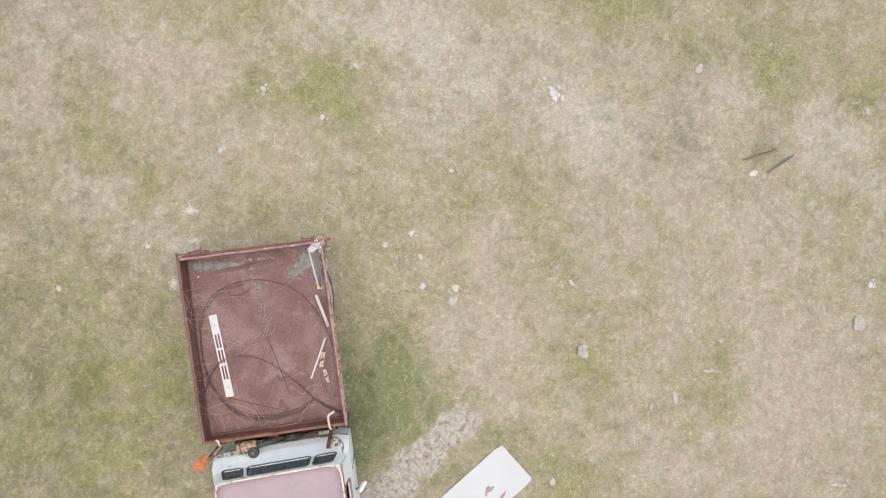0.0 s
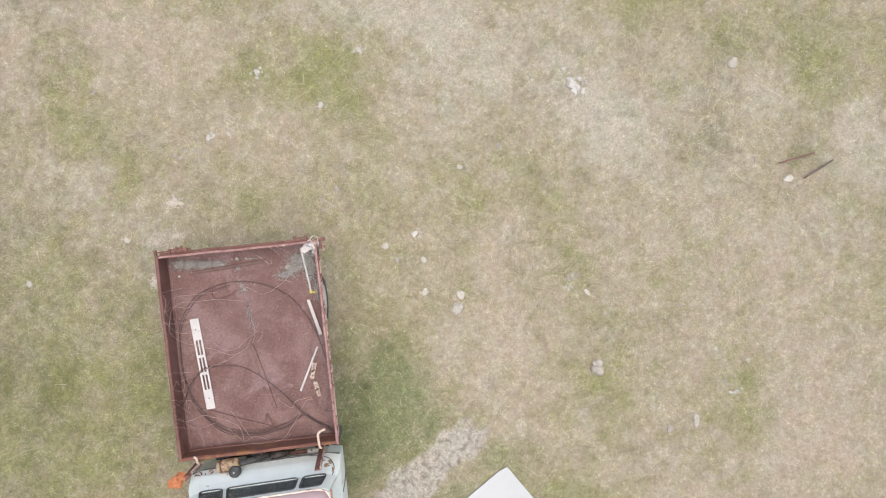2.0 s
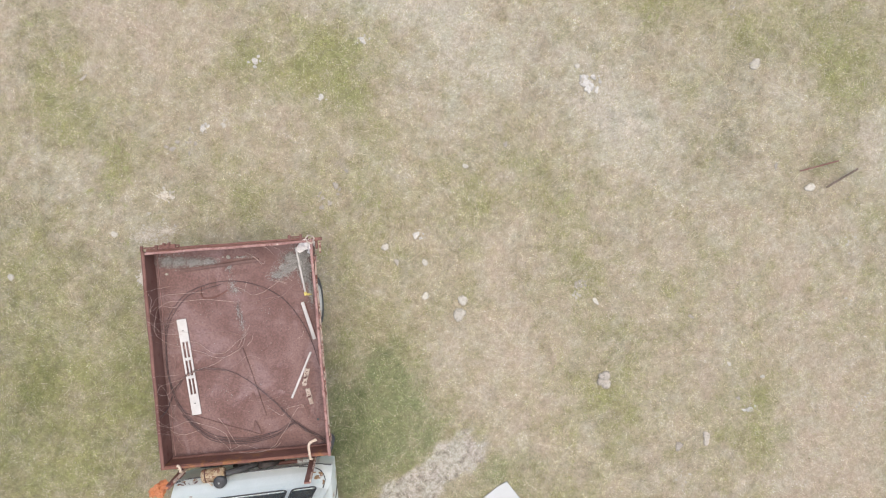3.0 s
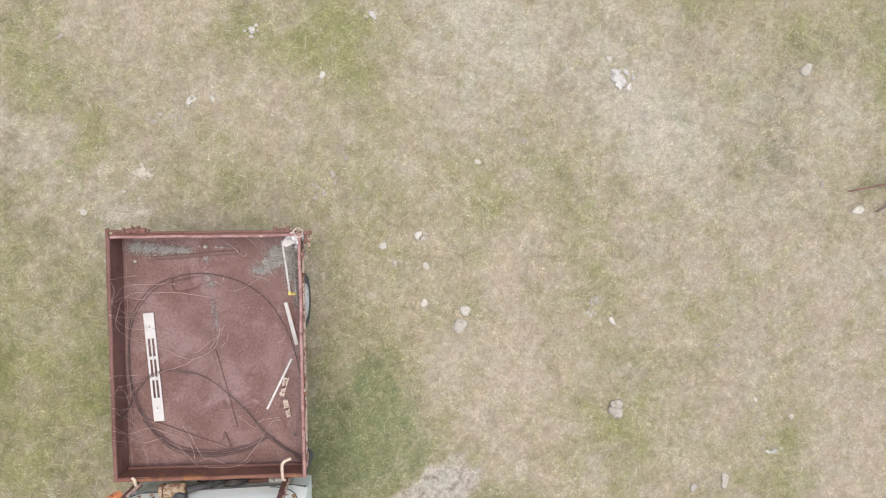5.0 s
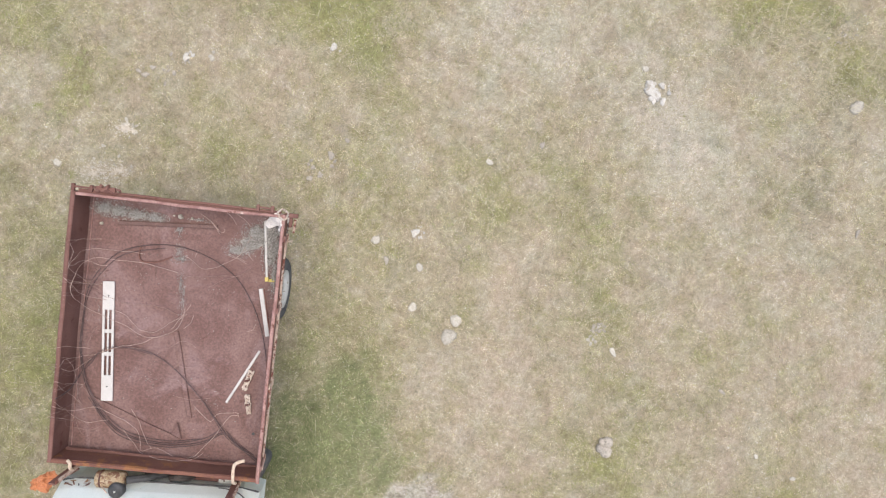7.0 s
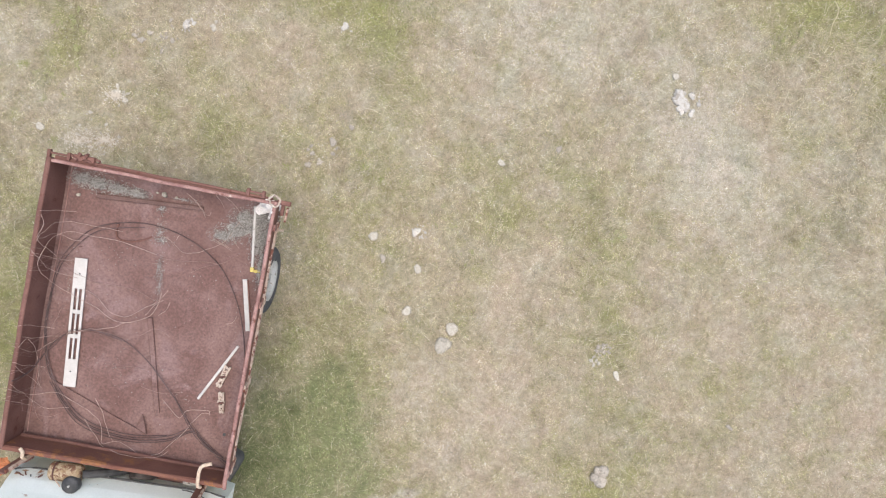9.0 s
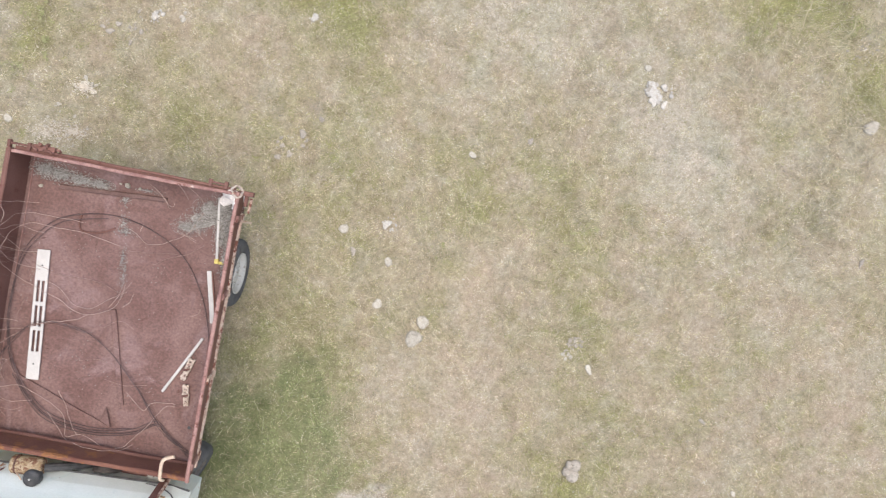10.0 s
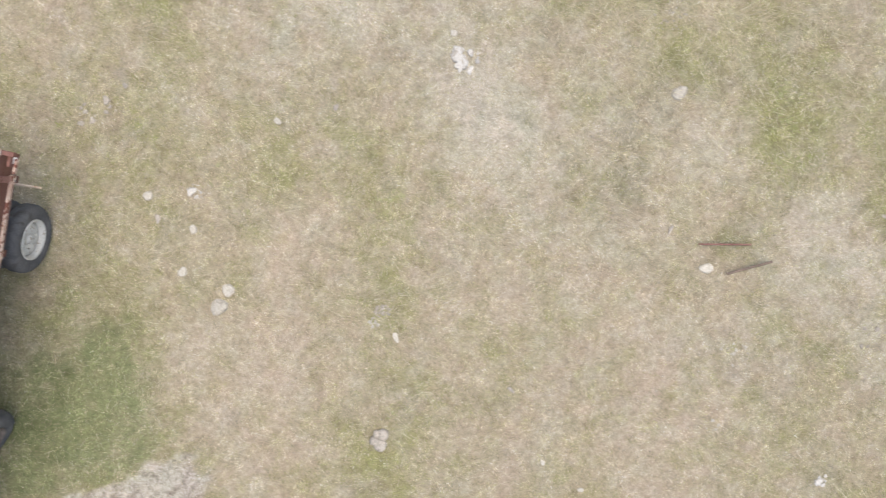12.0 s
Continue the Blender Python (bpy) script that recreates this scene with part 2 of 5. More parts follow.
def round_rect(u0, v0, u1, v1, r, at, k=4):
    """Points round a rectangle with rounded corners."""
    out = []
    for cu, cv, a0 in ((u1 - r, v0 + r, -90), (u1 - r, v1 - r, 0), (u0 + r, v1 - r, 90), (u0 + r, v0 + r, 180)):
        for i in range(k + 1):
            a = radians(a0 + 90 * i / k)
            out.append(Vector(at(cu + r * math.cos(a), cv + r * math.sin(a))))
    return out


def stone(name, m, size, mat, seed, flat=0.3, n=11, rough=0.3):
    """An irregular flattish rock: an uneven outline, sloped sides, a lumpy top."""
    rng = random.Random(seed * 31 + n)
    bm = bmesh.new()
    turn = [2 * math.pi * (i + rng.uniform(-0.3, 0.3)) / n for i in range(n)]
    p1, p2 = rng.uniform(0, 6.28), rng.uniform(0, 6.28)
    reach = [1 + rough * (0.45 * math.sin(2 * a + p1) + 0.35 * math.sin(3 * a + p2) + rng.uniform(-0.3, 0.25)) for a in turn]
    h = flat * min(size)
    rows = []
    for k, z in ((1.04, -0.5), (1.0, 0.35), (0.86, 0.8), (0.5, 1.0)):
        rows.append([bm.verts.new((size[0] * k * q * math.cos(a) * rng.uniform(0.95, 1.05), size[1] * k * q * math.sin(a) * rng.uniform(0.95, 1.05), h * z * rng.uniform(0.85, 1.15)))
                     for a, q in zip(turn, reach)])
    for p, q in zip(rows, rows[1:]):
        for i in range(n):
            bm.faces.new((p[i], p[(i + 1) % n], q[(i + 1) % n], q[i]))
    c = bm.verts.new((0, 0, h * rng.uniform(0.9, 1.1)))
    for i in range(n):
        bm.faces.new((rows[-1][i], rows[-1][(i + 1) % n], c))
    bm.faces.new(list(reversed(rows[0])))
    return part(name, bm, mat, None, m=m)


# ---- the ground: dry pasture with greener and paler stretches ----
def vnoise(x, y, seed=0):
    """Smooth value noise on arrays, 0 to 1."""
    xi, yi = np.floor(x).astype(np.int64), np.floor(y).astype(np.int64)
    fx, fy = x - xi, y - yi
    fx, fy = fx * fx * (3 - 2 * fx), fy * fy * (3 - 2 * fy)

    def h(a, b):
        n = (a * 374761393 + b * 668265263 + seed * 974711) & 0x7FFFFFFF
        n = ((n ^ (n >> 13)) * 1274126177) & 0x7FFFFFFF
        return ((n ^ (n >> 16)) & 0xFFFF) / 65535.0
    return (h(xi, yi) * (1 - fx) + h(xi + 1, yi) * fx) * (1 - fy) + (h(xi, yi + 1) * (1 - fx) + h(xi + 1, yi + 1) * fx) * fy


def fbm(x, y, scale, seed, octaves=4):
    s, a, tot = 0.0, 1.0, 0.0
    for o in range(octaves):
        s = s + a * vnoise(x * scale * 2 ** o + 17.3 * o, y * scale * 2 ** o + 5.1 * o, seed + o)
        tot, a = tot + a, a * 0.55
    return s / tot


# centre, radius, strength: yellow-green turf, the lusher strip in the lee of the lorry, bleached turf, pinkish bare
# thatch, dark matted patches; the last three of DARK also paint the lorry's soft shade onto the green turf
GREEN_WEST = [(-4.60, 4.62, 0.53, 0.60), (-3.54, 4.58, 0.63, 0.80), (-6.76, 3.35, 0.53, 0.50), (-6.60, 2.39, 0.61, 0.90), (-6.04, 1.89, 0.53, 0.40), (-5.43, 1.39, 0.38, 0.80), (-5.52, 1.05, 0.26, 0.60),
              (-3.43, 3.14, 0.30, 0.90), (-3.07, 2.86, 0.30, 0.70), (-2.25, 2.88, 0.61, 1.00), (-1.71, 2.59, 0.44, 0.80), (-2.48, 3.58, 0.37, 0.50), (-1.88, 3.44, 0.44, 0.55), (-1.22, 2.15, 0.53, 0.50),
              (-3.44, 0.88, 0.40, 0.60), (-2.57, 0.47, 0.65, 0.35), (-1.90, 1.12, 0.53, 0.40), (-0.98, 0.45, 0.53, 0.30), (-5.19, -1.58, 0.47, 0.50), (-7.17, -0.96, 0.95, 0.40), (-5.23, -2.52, 0.58, 0.70),
              (-6.60, -2.36, 0.74, 0.45), (-7.81, -3.46, 1.16, 0.40), (-6.23, -3.53, 0.95, 0.40)]
GREEN_EAST = [(1.67, 0.85, 0.44, 0.60), (0.42, 1.12, 0.53, 0.35), (1.84, -0.11, 0.53, 0.35), (3.10, 4.27, 0.55, 0.80), (3.84, 4.40, 0.42, 0.60), (4.81, 3.61, 0.47, 0.60), (5.73, 4.05, 0.63, 0.40),
              (6.22, 3.39, 0.47, 0.75), (6.09, 2.81, 0.44, 0.60), (7.16, 3.14, 0.69, 0.50), (8.08, 2.51, 0.51, 1.00), (2.58, -2.25, 0.47, 0.70), (2.77, -2.89, 0.47, 0.40), (5.02, -2.04, 0.47, 0.65),
              (4.99, -2.78, 0.55, 0.80), (4.80, -3.40, 0.47, 0.50), (2.24, -0.49, 0.44, 0.45), (4.14, -0.63, 0.69, 0.30), (2.96, -4.48, 0.69, 0.50), (1.75, -4.27, 0.51, 0.60), (2.05, -4.75, 0.53, 0.60),
              (2.29, -1.81, 0.74, 0.25)]
LUSH = [(-1.63, -0.26, 0.42, 0.25), (-1.58, -1.11, 0.53, 0.40), (-1.36, -1.96, 0.63, 0.70), (-0.77, -2.36, 0.65, 1.00), (-0.67, -3.00, 0.58, 0.85), (-1.57, -3.06, 0.63, 0.85), (-1.55, -3.85, 0.53, 0.60),
        (-0.14, -4.18, 0.40, 0.90), (0.62, -3.74, 0.42, 0.60), (-1.97, -2.67, 0.63, 0.60), (1.04, -3.65, 0.47, 0.40), (-2.54, -3.70, 0.95, 0.70)]
PALE = [(-0.50, 4.23, 0.90, 0.90), (-1.56, 4.12, 0.63, 0.70), (-2.17, 4.62, 0.44, 0.70), (0.05, 3.41, 0.90, 0.70), (-0.27, 2.31, 0.55, 0.60), (0.98, 3.00, 0.84, 0.55), (2.06, 3.53, 0.84, 0.55),
        (2.68, 2.13, 0.65, 1.00), (3.35, 1.83, 0.65, 1.00), (2.38, 2.56, 0.63, 0.70), (3.98, 2.86, 0.58, 0.60), (5.34, 2.64, 0.55, 0.55), (4.97, 1.49, 0.63, 0.45), (7.00, 1.98, 0.63, 0.70),
        (7.67, 1.58, 0.63, 0.80), (8.05, 0.72, 0.44, 0.80), (-6.13, 1.10, 0.65, 0.50), (-6.64, 1.34, 0.53, 0.25), (-7.51, 4.34, 0.58, 0.30), (-7.38, 1.48, 0.55, 0.20), (-4.92, 0.25, 0.42, 1.00),
        (3.99, 0.85, 0.63, 0.35), (6.50, 0.31, 0.74, 0.35)]
TAN = [(-5.17, 3.49, 0.79, 1.00), (-5.74, 3.88, 0.63, 0.80), (-7.77, 3.40, 0.63, 0.50), (-7.75, 2.45, 0.84, 0.60), (-1.29, 2.94, 0.44, 0.90), (-0.84, 2.50, 0.53, 0.70), (-2.93, 1.70, 0.95, 0.50),
       (-3.89, 3.85, 0.90, 0.70), (2.91, 0.27, 0.95, 0.45), (4.59, -0.02, 0.84, 0.50), (5.95, -0.19, 0.84, 0.50), (0.60, -1.79, 1.05, 0.50), (1.67, -1.57, 0.95, 0.50), (1.09, -2.60, 0.84, 0.60),
       (3.77, -1.78, 0.84, 0.60), (6.39, -2.00, 1.16, 0.80), (5.70, -3.24, 0.74, 0.60), (6.86, -3.29, 1.16, 0.70), (5.91, -1.14, 0.74, 0.50), (3.45, -3.98, 0.95, 0.60), (4.70, -4.35, 1.05, 0.70),
       (6.27, -4.74, 1.05, 0.60), (0.76, -0.11, 0.53, 0.90), (-7.04, 4.31, 0.95, 0.70)]
DARK = [(1.39, 2.77, 0.23, 0.90), (1.41, 3.24, 0.23, 0.70), (3.27, 3.42, 0.38, 0.45), (5.93, 1.59, 0.32, 0.90), (4.49, 2.41, 0.63, 0.45), (4.73, 1.82, 0.53, 0.40), (6.19, 0.33, 0.27, 0.40),
        (4.19, 2.74, 0.42, 0.40), (3.35, 1.70, 0.11, 0.70), (3.33, 2.10, 0.09, 0.70), (4.08, 1.57, 0.09, 0.70), (4.95, 3.24, 0.42, 0.50), (-1.79, -2.15, 0.58, 0.50), (-1.68, -3.16, 0.63, 0.45),
        (-2.09, -2.88, 0.53, 0.50)]


def spread(blobs, wx, wy):
    s = 0.0
    for cx, cy, r, a in blobs:
        s = s + a * np.exp(-((wx - cx) ** 2 + (wy - cy) ** 2) / (r * r))
    return s


def covers(x, y):
    """How green, how pale, how bare and how dark the turf is, and where a sheet has lain and killed it."""
    far = np.clip((np.abs(x) - 7.5) / 2, 0, 1)
    west = np.clip((-3.5 - x) / 1.5, 0, 1) * np.clip((0.8 - y) / 1.5, 0, 1)
    wx = x + 0.55 * (fbm(x, y, 1.7, 40) - 0.5) + 0.22 * (fbm(x, y, 6.0, 44, 3) - 0.5)
    wy = y + 0.55 * (fbm(x, y, 1.7, 50) - 0.5) + 0.22 * (fbm(x, y, 6.0, 54, 3) - 0.5)
    lush = spread(LUSH, wx, wy)
    gs, ps = spread(GREEN_WEST, wx, wy) + spread(GREEN_EAST, wx, wy) + lush, spread(PALE, wx, wy)
    bs, ks = spread(TAN, wx, wy), spread(DARK, wx, wy)
    n1, n2, n3 = fbm(x, y, 0.9, 3) - 0.5, fbm(x, y, 3.4, 13) - 0.5, fbm(x, y, 9.0, 15, 3) - 0.5
    g = np.clip(0.66 * gs + 0.5 * n1 + 0.95 * n2 + 0.7 * n3 + 0.10 - 0.20 * ps - 0.18 * bs + 0.1 * far + 0.30 * west, 0, 1)
    p = np.clip(0.58 * ps + 0.4 * (fbm(x, y, 1.4, 9) - 0.5) + 0.9 * (fbm(x, y, 4.0, 19) - 0.5) + 0.7 * (fbm(x, y, 11.0, 23, 3) - 0.5) + 0.08, 0, 0.9)
    b = np.clip(0.62 * bs + 0.5 * (fbm(x, y, 1.1, 25) - 0.5) + 0.8 * (fbm(x, y, 5.0, 27) - 0.5) + 0.12, 0, 0.9)
    k = np.clip(0.7 * ks + 0.28 * west + 0.10 * np.clip((-4.5 - x) / 2, 0, 1) + 0.22 * np.clip((-5.8 - x) / 1.5, 0, 1) + 1.3 * (fbm(x, y, 2.6, 29) - 0.56) + 1.1 * (fbm(x, y, 10.0, 31, 3) - 0.5), 0, 1)
    # an oblong of dead turf beside the white sheet
    c, s = math.cos(radians(40.5)), math.sin(radians(40.5))
    u, v = (x + 0.78) * c + (y + 4.12) * s, -(x + 0.78) * s + (y + 4.12) * c
    j = 0.40 * (fbm(x, y, 5.0, 21) - 0.5)
    d = np.maximum(np.abs(u + j) - 1.62, np.abs(v - 0.03 + j) - 0.315)
    dead = np.clip(0.5 - d / 0.09, 0, 1) * np.clip(0.5 + 1.2 * fbm(x, y, 4.0, 33), 0, 1)
    g = g * (1 - dead)
    return g, p * (1 - 0.75 * g), b * (1 - 0.7 * g) * (1 - dead), k * (1 - dead), dead, np.clip(1 - 1.1 * lush + 0.7 * (fbm(x, y, 1.1, 63) - 0.5), 0, 1)


def ground_material():
    m, nt, bs = nodes_of("dry_pasture_soil_and_thatch")
    at = nt.nodes.new("ShaderNodeAttribute")
    at.attribute_name = "cover"
    sep = nt.nodes.new("ShaderNodeSeparateColor")
    nt.links.new(at.outputs["Color"], sep.inputs[0])
    at2 = nt.nodes.new("ShaderNodeAttribute")
    at2.attribute_name = "wear"
    sep2 = nt.nodes.new("ShaderNodeSeparateColor")
    nt.links.new(at2.outputs["Color"], sep2.inputs[0])
    co = nt.nodes.new("ShaderNodeNewGeometry").outputs["Position"]

    def spotted(col, scale, detail, rough, dist, lo, hi, dark, light):
        f = ramp(nt, noise_node(nt, co, scale, detail, rough, dist), lo, hi)
        return mixc(nt, f, mixc(nt, 1.0, col, dark, "MULTIPLY"), mixc(nt, 1.0, col, light, "MULTIPLY"))

    n1 = ramp(nt, noise_node(nt, co, 7, 6, 0.65, 0.5), 0.3, 0.7)
    n2 = ramp(nt, noise_node(nt, co, 75, 9, 0.85), 0.28, 0.72)
    col = mixc(nt, n1, (0.304, 0.256, 0.178), (0.378, 0.322, 0.232))
    col = mixc(nt, sep2.outputs[0], col, (0.420, 0.344, 0.266))
    col = mixc(nt, sep.outputs[1], col, (0.458, 0.415, 0.340))
    col = mixc(nt, sep.outputs[0], col, mixc(nt, at.outputs["Alpha"], (0.196, 0.208, 0.106), (0.256, 0.246, 0.112)))
    col = mixc(nt, sep.outputs[2], col, mixc(nt, ramp(nt, noise_node(nt, co, 9, 10, 0.78, 0.5), 0.36, 0.56), (0.255, 0.220, 0.180), (0.445, 0.405, 0.352)))
    # darkness multiplied into the soil colour, the lorry's painted shade included
    col = mixc(nt, sep2.outputs[1], col, mixc(nt, 1.0, col, (0.66, 0.68, 0.66), "MULTIPLY"))
    col = spotted(col, 2.3, 5, 0.6, 0.6, 0.36, 0.64, (0.98, 1.01, 0.97), (1.025, 0.993, 0.99))
    col = spotted(col, 9, 12, 0.80, 0.4, 0.34, 0.66, (0.86, 0.86, 0.84), (1.12, 1.12, 1.12))
    col = spotted(col, 22, 8, 0.72, 0.9, 0.36, 0.64, (0.82, 0.82, 0.80), (1.16, 1.16, 1.16))
    col = mixc(nt, n2, mixc(nt, 1.0, col, (0.78, 0.77, 0.75), "MULTIPLY"), mixc(nt, 1.0, col, (1.25, 1.25, 1.25), "MULTIPLY"))
    nt.links.new(col, bs.inputs["Base Color"])
    bs.inputs["Roughness"].default_value = 0.95
    bs.inputs["Specular IOR Level"].default_value = 0.1
    bp = nt.nodes.new("ShaderNodeBump")
    bp.inputs["Strength"].default_value, bp.inputs["Distance"].default_value = 0.6, 0.03
    nt.links.new(n2, bp.inputs["Height"])
    nt.links.new(bp.outputs[0], bs.inputs["Normal"])
    return m


def relief(x, y):
    """Slight humps of the turf, in metres."""
    return 0.03 * (fbm(x, y, 0.8, 70, 3) - 0.5) + 0.012 * (fbm(x, y, 6.0, 77, 2) - 0.5) - 0.005


def grid_axis(lo, hi, step):
    core = np.arange(lo, hi + step / 2, step)
    out = np.array([1, 3, 7, 15, 35, 80, 200, 600, 1600.0])
    return np.concatenate([(lo - out)[::-1], core, hi + out])


AX, AY = grid_axis(-10, 10, 0.05), grid_axis(-7, 7, 0.05)
FIELD = covers(*(v.ravel() for v in np.meshgrid(AX, AY)))


def cover_at(x, y):
    """The covers at any points of the pasture, between the nodes of the ground."""
    fx, fy = np.interp(x, AX, np.arange(len(AX))), np.interp(y, AY, np.arange(len(AY)))
    i, j = fx.astype(int).clip(0, len(AX) - 2), fy.astype(int).clip(0, len(AY) - 2)
    u, v = fx - i, fy - j
    out = []
    for f in FIELD:
        q = f.reshape(len(AY), len(AX))
        out.append((q[j, i] * (1 - u) + q[j, i + 1] * u) * (1 - v) + (q[j + 1, i] * (1 - u) + q[j + 1, i + 1] * u) * v)
    return out


def make_ground():
    ax, ay = AX, AY
    X, Y = np.meshgrid(ax, ay)
    X, Y = X.ravel(), Y.ravel()
    nx, ny = len(ax), len(ay)
    me = bpy.data.meshes.new("ground")
    i = (np.arange(ny - 1)[:, None] * nx + np.arange(nx - 1)[None, :]).ravel()
    quads = np.stack([i, i + 1, i + nx + 1, i + nx], 1)
    me.vertices.add(nx * ny)
    me.vertices.foreach_set("co", np.stack([X, Y, relief(X, Y)], 1).ravel().astype(np.float32))
    me.loops.add(quads.size)
    me.loops.foreach_set("vertex_index", quads.ravel().astype(np.int32))
    me.polygons.add(len(quads))
    me.polygons.foreach_set("loop_start", np.arange(0, quads.size, 4, dtype=np.int32))
    me.update(calc_edges=True)
    g, p, b, k, d, old = FIELD
    # wear holds bare thatch, then darkness with the shade painted beside the lorry
    for layer, values in (("cover", (g, p, d, old)), ("wear", (b, k, k, np.ones_like(g)))):
        a = me.color_attributes.new(layer, "FLOAT_COLOR", "POINT")
        a.data.foreach_set("color", np.stack(values, 1).ravel().astype(np.float32))
    me.polygons.foreach_set("use_smooth", np.ones(len(quads), bool))
    me.materials.append(ground_material())
    ob = new("ground", me)
    return tagged(ob, "dry pasture turf with green and straw-coloured patches", "ground", kind="structure")


make_ground()


def grass_material():
    m, nt, bs = nodes_of("grass_blades")
    at = nt.nodes.new("ShaderNodeAttribute")
    at.attribute_name = "tone"
    nt.links.new(at.outputs["Color"], bs.inputs["Base Color"])
    bs.inputs["Roughness"].default_value = 0.8
    bs.inputs["Specular IOR Level"].default_value = 0.15
    return m


def blades(name, label, x, y, length, width, lift, tones, seed):
    """Many separate thin blades, each one triangle, that lean every way."""
    rng = np.random.default_rng(seed)
    n = len(x)
    a = rng.uniform(0, 2 * np.pi, n)
    dx, dy = np.cos(a), np.sin(a)
    z = relief(x, y) - 0.002
    rise = length * np.sin(lift)
    run = length * np.cos(lift)
    p = np.empty((n, 3, 3), np.float32)
    p[:, 0] = np.stack([x - dy * width / 2, y + dx * width / 2, z], 1)
    p[:, 1] = np.stack([x + dy * width / 2, y - dx * width / 2, z], 1)
    p[:, 2] = np.stack([x + dx * run, y + dy * run, z + rise], 1)
    me = bpy.data.meshes.new(name)
    me.vertices.add(3 * n)
    me.vertices.foreach_set("co", p.ravel())
    me.loops.add(3 * n)
    me.loops.foreach_set("vertex_index", np.arange(3 * n, dtype=np.int32))
    me.polygons.add(n)
    me.polygons.foreach_set("loop_start", np.arange(0, 3 * n, 3, dtype=np.int32))
    me.update(calc_edges=True)
    c = me.color_attributes.new("tone", "FLOAT_COLOR", "POINT")
    rgba = np.ones((n, 3, 4), np.float32)
    rgba[:, :, :3] = tones[:, None, :]
    c.data.foreach_set("color", rgba.ravel())
    me.materials.append(GRASS)
    return tagged(new(name, me), label, "grass", kind="stuff")


GRASS = grass_material()


# round and broken stones: x, y, half length, half width
LIME = [(0.125, -1.0, 0.098, 0.115), (0.18, -0.77, 0.085, 0.075), (-0.43, -0.71, 0.065, 0.06), (-0.44, -0.16, 0.06, 0.05), (-1.09, 0.09, 0.055, 0.07), (5.83, 1.11, 0.085, 0.065),
        (4.91, 3.11, 0.10, 0.085), (-7.2, -0.44, 0.05, 0.06), (-5.51, 0.27, 0.06, 0.05), (4.54, -1.78, 0.035, 0.03), (5.09, -1.98, 0.04, 0.03), (1.82, -4.46, 0.07, 0.06),
        (2.02, 3.06, 0.04, 0.055), (2.35, -0.77, 0.075, 0.035), (0.21, 1.42, 0.05, 0.04)]
SMALL = [(-4.67, 1.7, 0.035, 0.03), (-4.49, 1.78, 0.045, 0.03), (-4.29, 1.6, 0.035, 0.025), (-4.55, 1.68, 0.03, 0.03), (-1.91, 1.09, 0.05, 0.05), (-2.13, 0.73, 0.04, 0.04),
         (0.86, 1.78, 0.045, 0.035), (5.27, 1.45, 0.06, 0.03), (4.69, -2.34, 0.04, 0.03), (8.0, -2.07, 0.05, 0.04), (7.81, 2.34, 0.07, 0.03), (-6.02, 2.82, 0.085, 0.02), (-7.95, 2.66, 0.035, 0.03),
         (-1.73, 1.33, 0.035, 0.035), (3.91, -1.01, 0.05, 0.025), (-2.0, 0.8, 0.05, 0.04)]
CHALK = [(-0.59, 0.29, 0.085, 0.075), (-3.23, 3.11, 0.085, 0.065), (-2.15, 2.52, 0.075, 0.065), (-1.47, 3.45, 0.085, 0.06), (-4.08, 2.01, 0.075, 0.085), (4.88, -2.52, 0.08, 0.065),
         (8.02, 2.17, 0.06, 0.07), (2.16, 2.80, 0.112, 0.112), (7.92, -1.07, 0.06, 0.09), (-5.06, -0.47, 0.06, 0.08)]
GREY = [(4.18, -2.99, 0.065, 0.10), (3.73, -3.14, 0.07, 0.06), (7.66, -1.78, 0.14, 0.13), (-0.9, -0.15, 0.05, 0.04)]


